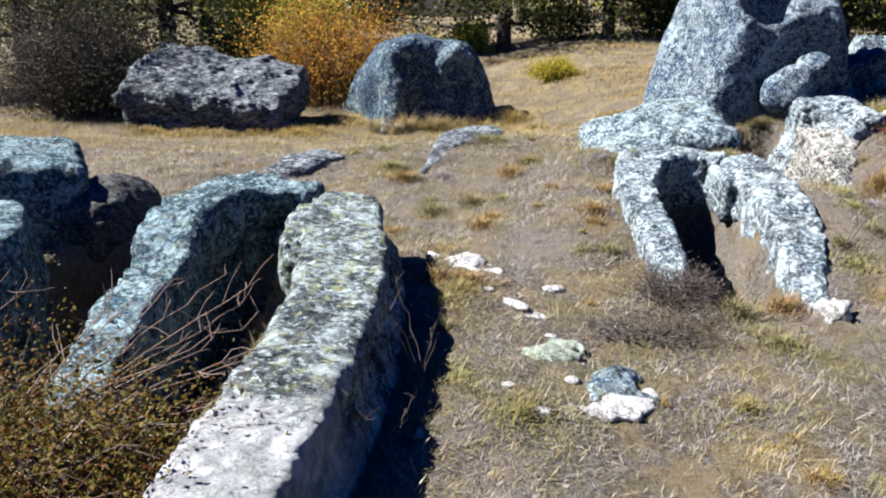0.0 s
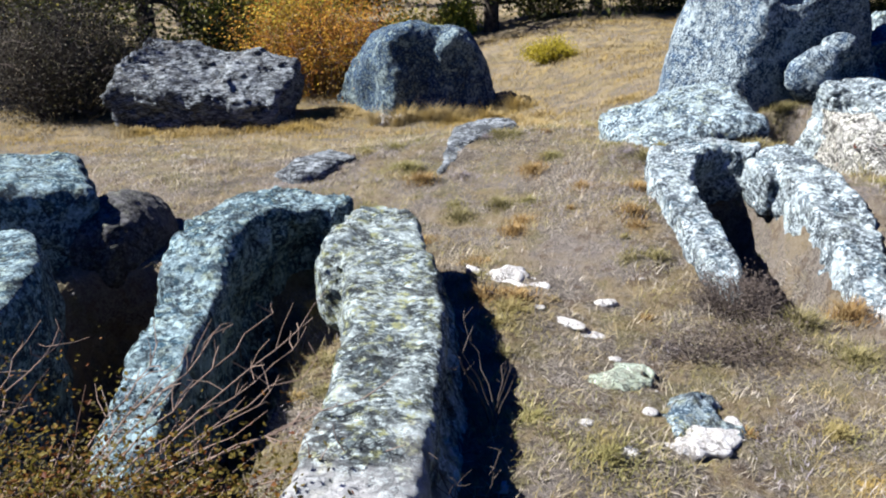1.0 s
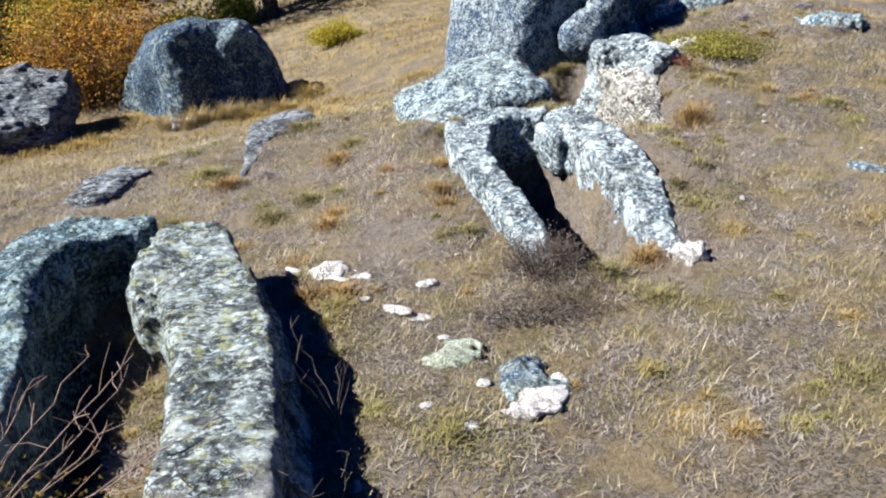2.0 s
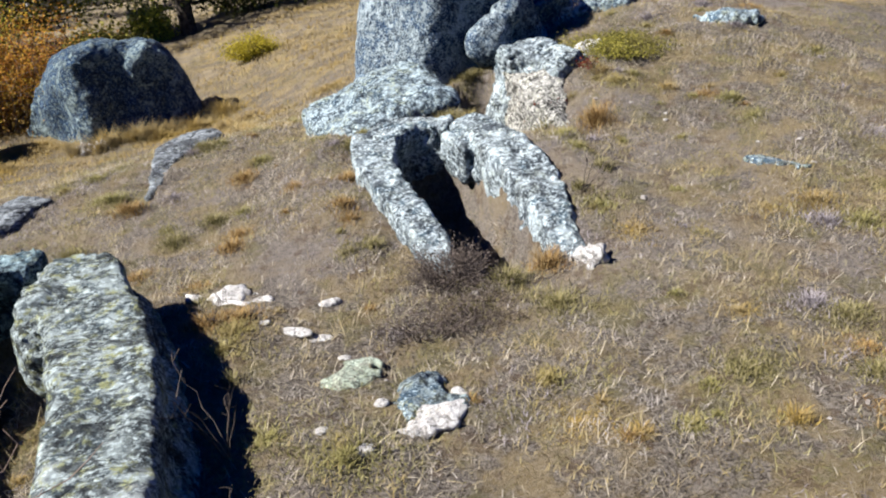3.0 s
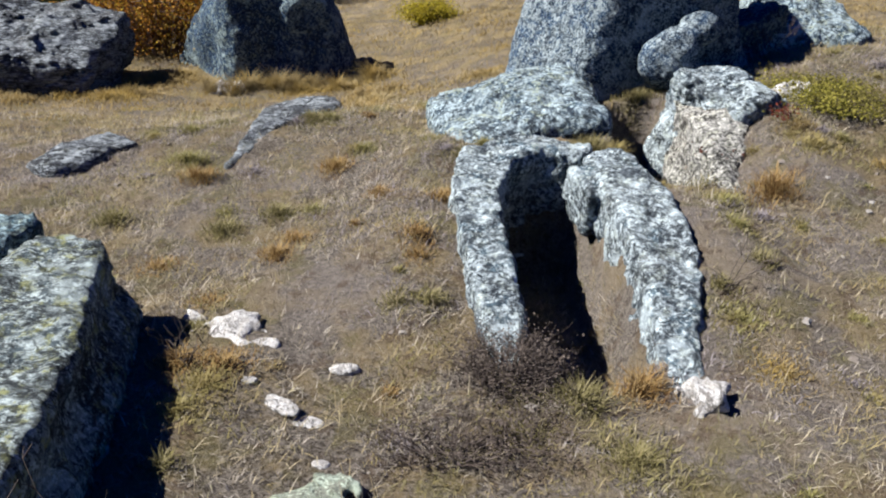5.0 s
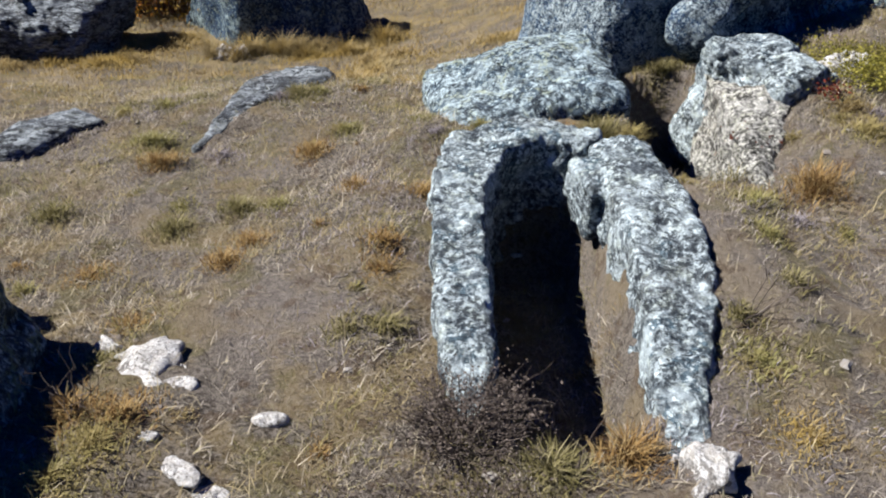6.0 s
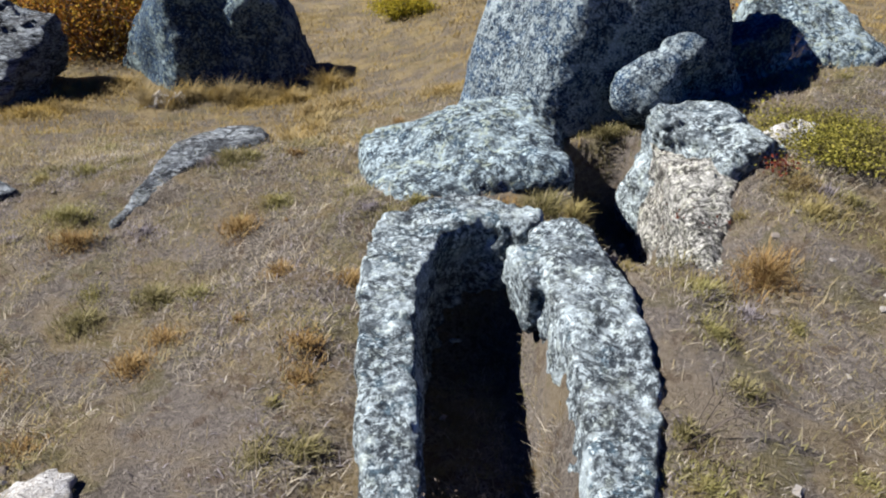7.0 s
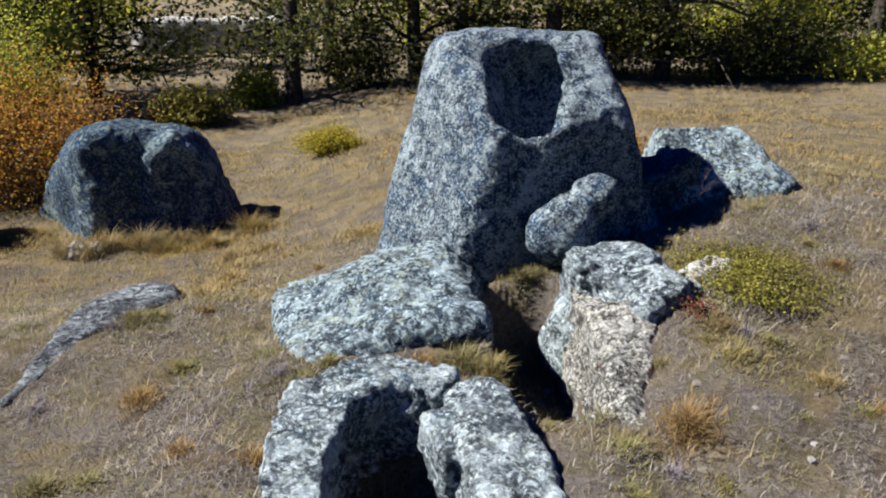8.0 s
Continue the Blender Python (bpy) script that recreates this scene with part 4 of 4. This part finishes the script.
shrub("grey_bush", -5.35, 11.9, 1.25, 0.9, 1.75, 130, 26000, LEAF_GREY, 0.032, TWIG_GREY, "dense grey-brown leafless bush beside the slab", "bush", 411, 0.0, thick=0.01)
shrub("dark_bush", 10.3, 20.0, 1.5, 0.9, 1.25, 70, 9000, LEAF_GREEN, 0.07, TWIG_GREY, "rounded dark broom bush under the trees", "bush", 412, 0.0, thick=0.012)


def stalks(x, y, n, h, seed, mat, label, spreadr=0.12, thick=0.0025):
    rng = np.random.RandomState(seed)
    z = float(turf(x, y))
    paths = []
    for _ in range(n):
        a = rng.rand() * 2 * math.pi
        b = np.array([rng.randn() * spreadr * 0.3, rng.randn() * spreadr * 0.3, -0.02])
        k = np.linspace(0, 1, 7)[:, None]
        tip = np.array([math.cos(a) * spreadr * 2.2, math.sin(a) * spreadr * 2.2, h * rng.uniform(0.6, 1.1)])
        pts = b + (tip - b) * np.concatenate([k, k, k ** 0.75], 1) + 0.012 * rng.randn(7, 3) * k
        paths.append((pts, np.linspace(thick, thick * 0.4, 7)))
        for _ in range(4):
            s = pts[rng.randint(3, 7)]
            e = s + rng.randn(3) * 0.03 + np.array([0, 0, 0.03])
            paths.append((np.array([s, (s + e) / 2 + rng.randn(3) * 0.004, e]), np.array([0.6, 0.5, 0.4]) * thick))
    v, f = tubes(paths, 4)
    ob = part("dry_weed", mesh_data("dry_weed", v, f, mat))
    ob.matrix_basis = Matrix.Translation((x, y, z))
    tagged(ob, label, "weed", "dry weeds")


stalks(0.0, 3.25, 7, 0.42, 501, TWIG_GREY, "bleached dry weed stalks beside the grave", 0.08)
stalks(-0.15, 2.75, 6, 0.35, 502, TWIG_GREY, "bleached dry weed stalks beside the grave", 0.08)
stalks(1.72, 4.42, 9, 0.30, 503, TWIG_GREY, "pale grass stalks at the grave's foot", 0.10)
stalks(2.46, 4.95, 7, 0.22, 507, TWIG_GREY, "pale dry stalks beside the grave wall", 0.10)
stalks(3.95, 8.2, 9, 0.38, 504, TWIG_GREY, "dry weed stalks before the shaded ledge", 0.10)
stalks(0.02, 4.5, 8, 0.18, 505, TWIG_GREY, "short dry stalks beside the white stone", 0.06)
stalks(2.55, 6.6, 8, 0.22, 506, TWIG_RED, "short reddish stalks over the pit's edge", 0.08)


def arching(x, y, ends, seed, label):
    """Long bare briar canes that arch from one root."""
    rng = np.random.RandomState(seed)
    z = float(turf(x, y))
    root = thing("briar", (x, y, z), label, "briar", "dry weeds")
    for ex, ey, ez in ends:
        e = np.array([ex - x, ey - y, ez - z])
        k = np.linspace(0, 1, 12)[:, None]
        pts = e * np.concatenate([k, k ** 1.15, k ** 0.6], 1) + 0.014 * rng.randn(12, 3) * k
        paths = [(pts, np.linspace(0.0048, 0.0018, 12))]
        for _ in range(10):
            s = pts[rng.randint(4, 12)]
            d = rng.randn(3) * 0.055 + 0.05 * e / np.linalg.norm(e) + np.array([0, 0, 0.03])
            paths.append((np.array([s, s + d * 0.5 + rng.randn(3) * 0.008, s + d]), np.array([0.0022, 0.0018, 0.001])))
        cane = part("cane", mesh_data("cane", *tubes(paths[:1], 5), TWIG_RED))
        cane.parent = root
        for q in paths[1:]:
            part("side_twig", mesh_data("side_twig", *tubes([q], 4), TWIG_RED)).parent = cane


arching(-1.55, 2.55, ((-0.72, 3.55, 0.50), (-0.80, 3.40, 0.42), (-0.68, 3.25, 0.45), (-0.95, 3.62, 0.46), (-0.50, 2.85, 0.52), (-0.85, 3.15, 0.36), (-1.05, 3.45, 0.52), (-1.30, 3.25, 0.50), (-0.60, 3.05, 0.40), (-1.10, 3.05, 0.60), (-0.42, 2.62, 0.46)), 520, "long bare briar canes arching over the hollow")
arching(-1.95, 2.7, ((-1.7, 3.4, 0.52), (-1.85, 3.25, 0.45), (-2.05, 3.3, 0.48)), 521, "thin bare briar canes beside the grave")


# ---- trees ----
def tree(x, y, h, crown, seed, leaf, n, size, label, lean=0.0, low=0.8):
    rng = np.random.RandomState(seed)
    z = float(turf(x, y))
    k = np.linspace(0, 1, 9)[:, None]
    trunk = np.array([lean, 0.1, h]) * k + np.concatenate([0.09 * rng.randn(9, 2), np.zeros((9, 1))], 1) * k
    trunk[0, 2] = -0.15
    paths = [(trunk, np.linspace(0.17, 0.03, 9) * h / 6)]
    ends = []
    for i in range(16):
        s = trunk[1 + i % 7]
        a = rng.rand() * 2 * math.pi
        reach = crown * rng.uniform(0.55, 1.0) * (1.0 if i % 7 < 4 else 0.6)
        e = s + np.array([math.cos(a) * reach, math.sin(a) * reach, rng.uniform(-0.25, 0.5) * reach])
        q = s + (e - s) * np.linspace(0, 1, 6)[:, None] + 0.07 * rng.randn(6, 3)
        q[0] = s
        paths.append((q, np.linspace(0.05, 0.012, 6) * h / 6))
        ends.append(q[2:])
        for _ in range(3):
            s2 = q[rng.randint(2, 6)]
            e2 = s2 + rng.randn(3) * 0.35 * crown * 0.6
            q2 = s2 + (e2 - s2) * np.linspace(0, 1, 4)[:, None]
            paths.append((q2, np.linspace(0.02, 0.006, 4) * h / 6))
            ends.append(q2[1:])
    ob = thing("tree", (x, y, z), label, "tree", "trees at the clearing's edge")
    v, f = tubes(paths, 7)
    part("trunk", mesh_data("trunk", v, f, BARK)).parent = ob
    ends = np.concatenate(ends)
    centres = ends[rng.randint(0, len(ends), 70)]
    at = centres[rng.randint(0, 70, n)] + rng.randn(n, 3) * crown * np.array([0.13, 0.13, 0.10])
    at = at[at[:, 2] > low * rng.uniform(0.4, 1.0, len(at))]
    v, f = leaves(rng, at, size)
    part("crown", mesh_data("crown", v, f, leaf, False)).parent = ob


TREES = [(0.85, 20.1, 6.5, 2.6, LEAF_GREEN, 0.0), (-7.0, 23.0, 7, 2.6, LEAF_GREEN, 0.3), (3.4, 21.3, 6, 2.5, LEAF_GREEN, -0.2), (6.2, 20.6, 7, 2.6, LEAF_GREEN, 0.2),
         (8.6, 20.4, 6.5, 2.5, LEAF_GREEN, 0.5), (11.5, 22.6, 6, 2.4, LEAF_LIME, 0.0), (14.2, 21.6, 7, 2.7, LEAF_GREEN, 0.3), (17.5, 23, 7, 2.8, LEAF_GREEN, 0.0),
         (-3.2, 21.0, 5.6, 2.2, LEAF_LIME, 0.1), (-3.9, 20.5, 6, 2.4, LEAF_GREEN, 0.2), (-5.0, 27.5, 6, 2.4, LEAF_LIME, 0.1), (13.0, 24.5, 6, 2.4, LEAF_LIME, 0.1), (-6.6, 19.0, 7.4, 2.6, LEAF_GREEN, 0.0), (-7.6, 14.6, 6.5, 2.6, LEAF_GREEN, 0.2), (-8.6, 18.5, 7, 2.8, LEAF_GREEN, 0.1),
         (-10.6, 13.5, 7, 2.8, LEAF_GREEN, 0.0), (5.0, 25, 7, 2.8, LEAF_LIME, 0.0), (9.8, 27, 7, 2.8, LEAF_LIME, 0.0), (1.6, 27, 7, 2.8, LEAF_GREEN, 0.0)]
for i, (x, y, h, c, leaf, lean) in enumerate(TREES):
    colour = "yellow-green" if leaf is LEAF_LIME else "dark green"
    tree(x, y, h, c, 600 + i, leaf, 8500, 0.105, "%s oak tree at the edge of the clearing" % colour, lean, 0.7)

for i, (x, y, r, h, leaf) in enumerate([(2.2, 20.4, 1.0, 1.2, LEAF_GREEN), (4.6, 20.8, 1.1, 1.3, LEAF_GREEN), (7.2, 20.6, 1.0, 1.3, LEAF_GREEN), (0.1, 20.3, 0.5, 0.8, LEAF_LIME),
                                      (-0.9, 18.4, 0.7, 0.6, LEAF_CUSHION), (5.9, 21.4, 1.3, 1.5, LEAF_GREEN), (8.6, 21.6, 1.4, 1.5, LEAF_GREEN), (12.0, 21.6, 1.6, 1.4, LEAF_GREEN), (13.0, 20.0, 1.3, 1.0, LEAF_LIME), (15.5, 20.3, 1.4, 1.1, LEAF_LIME), (-3.9, 14.2, 0.9, 1.2, LEAF_GREEN), (-5.9, 14.0, 1.2, 1.6, LEAF_GREEN)]):
    shrub("undergrowth", x, y, r, r * 0.8, h, 40, 3500, leaf, 0.08, TWIG_GREY, "leafy undergrowth beneath the trees", "bush", 700 + i, 0.0, thick=0.01)


def far_woods():
    rng = np.random.RandomState(77)
    c = np.stack([rng.uniform(-45, 60, 420), rng.uniform(25, 48, 420), 6.0 * rng.rand(420) ** 1.5], -1)
    at = c[rng.randint(0, 420, 42000)] + rng.randn(42000, 3) * np.array([1.4, 1.0, 0.9])
    gap = np.abs(at[:, 0] - 1.6 + 0.16 * (at[:, 1] - 2.8)) < 2.0  # a field track shows here
    at = at[(at[:, 2] > 0.0) & ~(gap & (at[:, 1] < 40))]
    v, f = leaves(rng, at, 0.30)
    tagged(part("woodland", mesh_data("woodland", v, f, LEAF_GREEN, False)), "dark oak woodland beyond the clearing", "woodland", kind="stuff")


far_woods()


def track_wall():
    def f(p):
        return box(p, pose(-1.6, 30.5, 0.25, 0, 0, 2), (2.8, 0.25, 0.55), 0.08)
    rock("field_wall", rough_rock(f, 151, 0.1, 0.05, 0.02), (-5, 29.5, -0.6), (2, 31.5, 1.2), 0.12, ROCK_WHITE, None, "low pale field wall behind the trees", "wall", "")


track_wall()
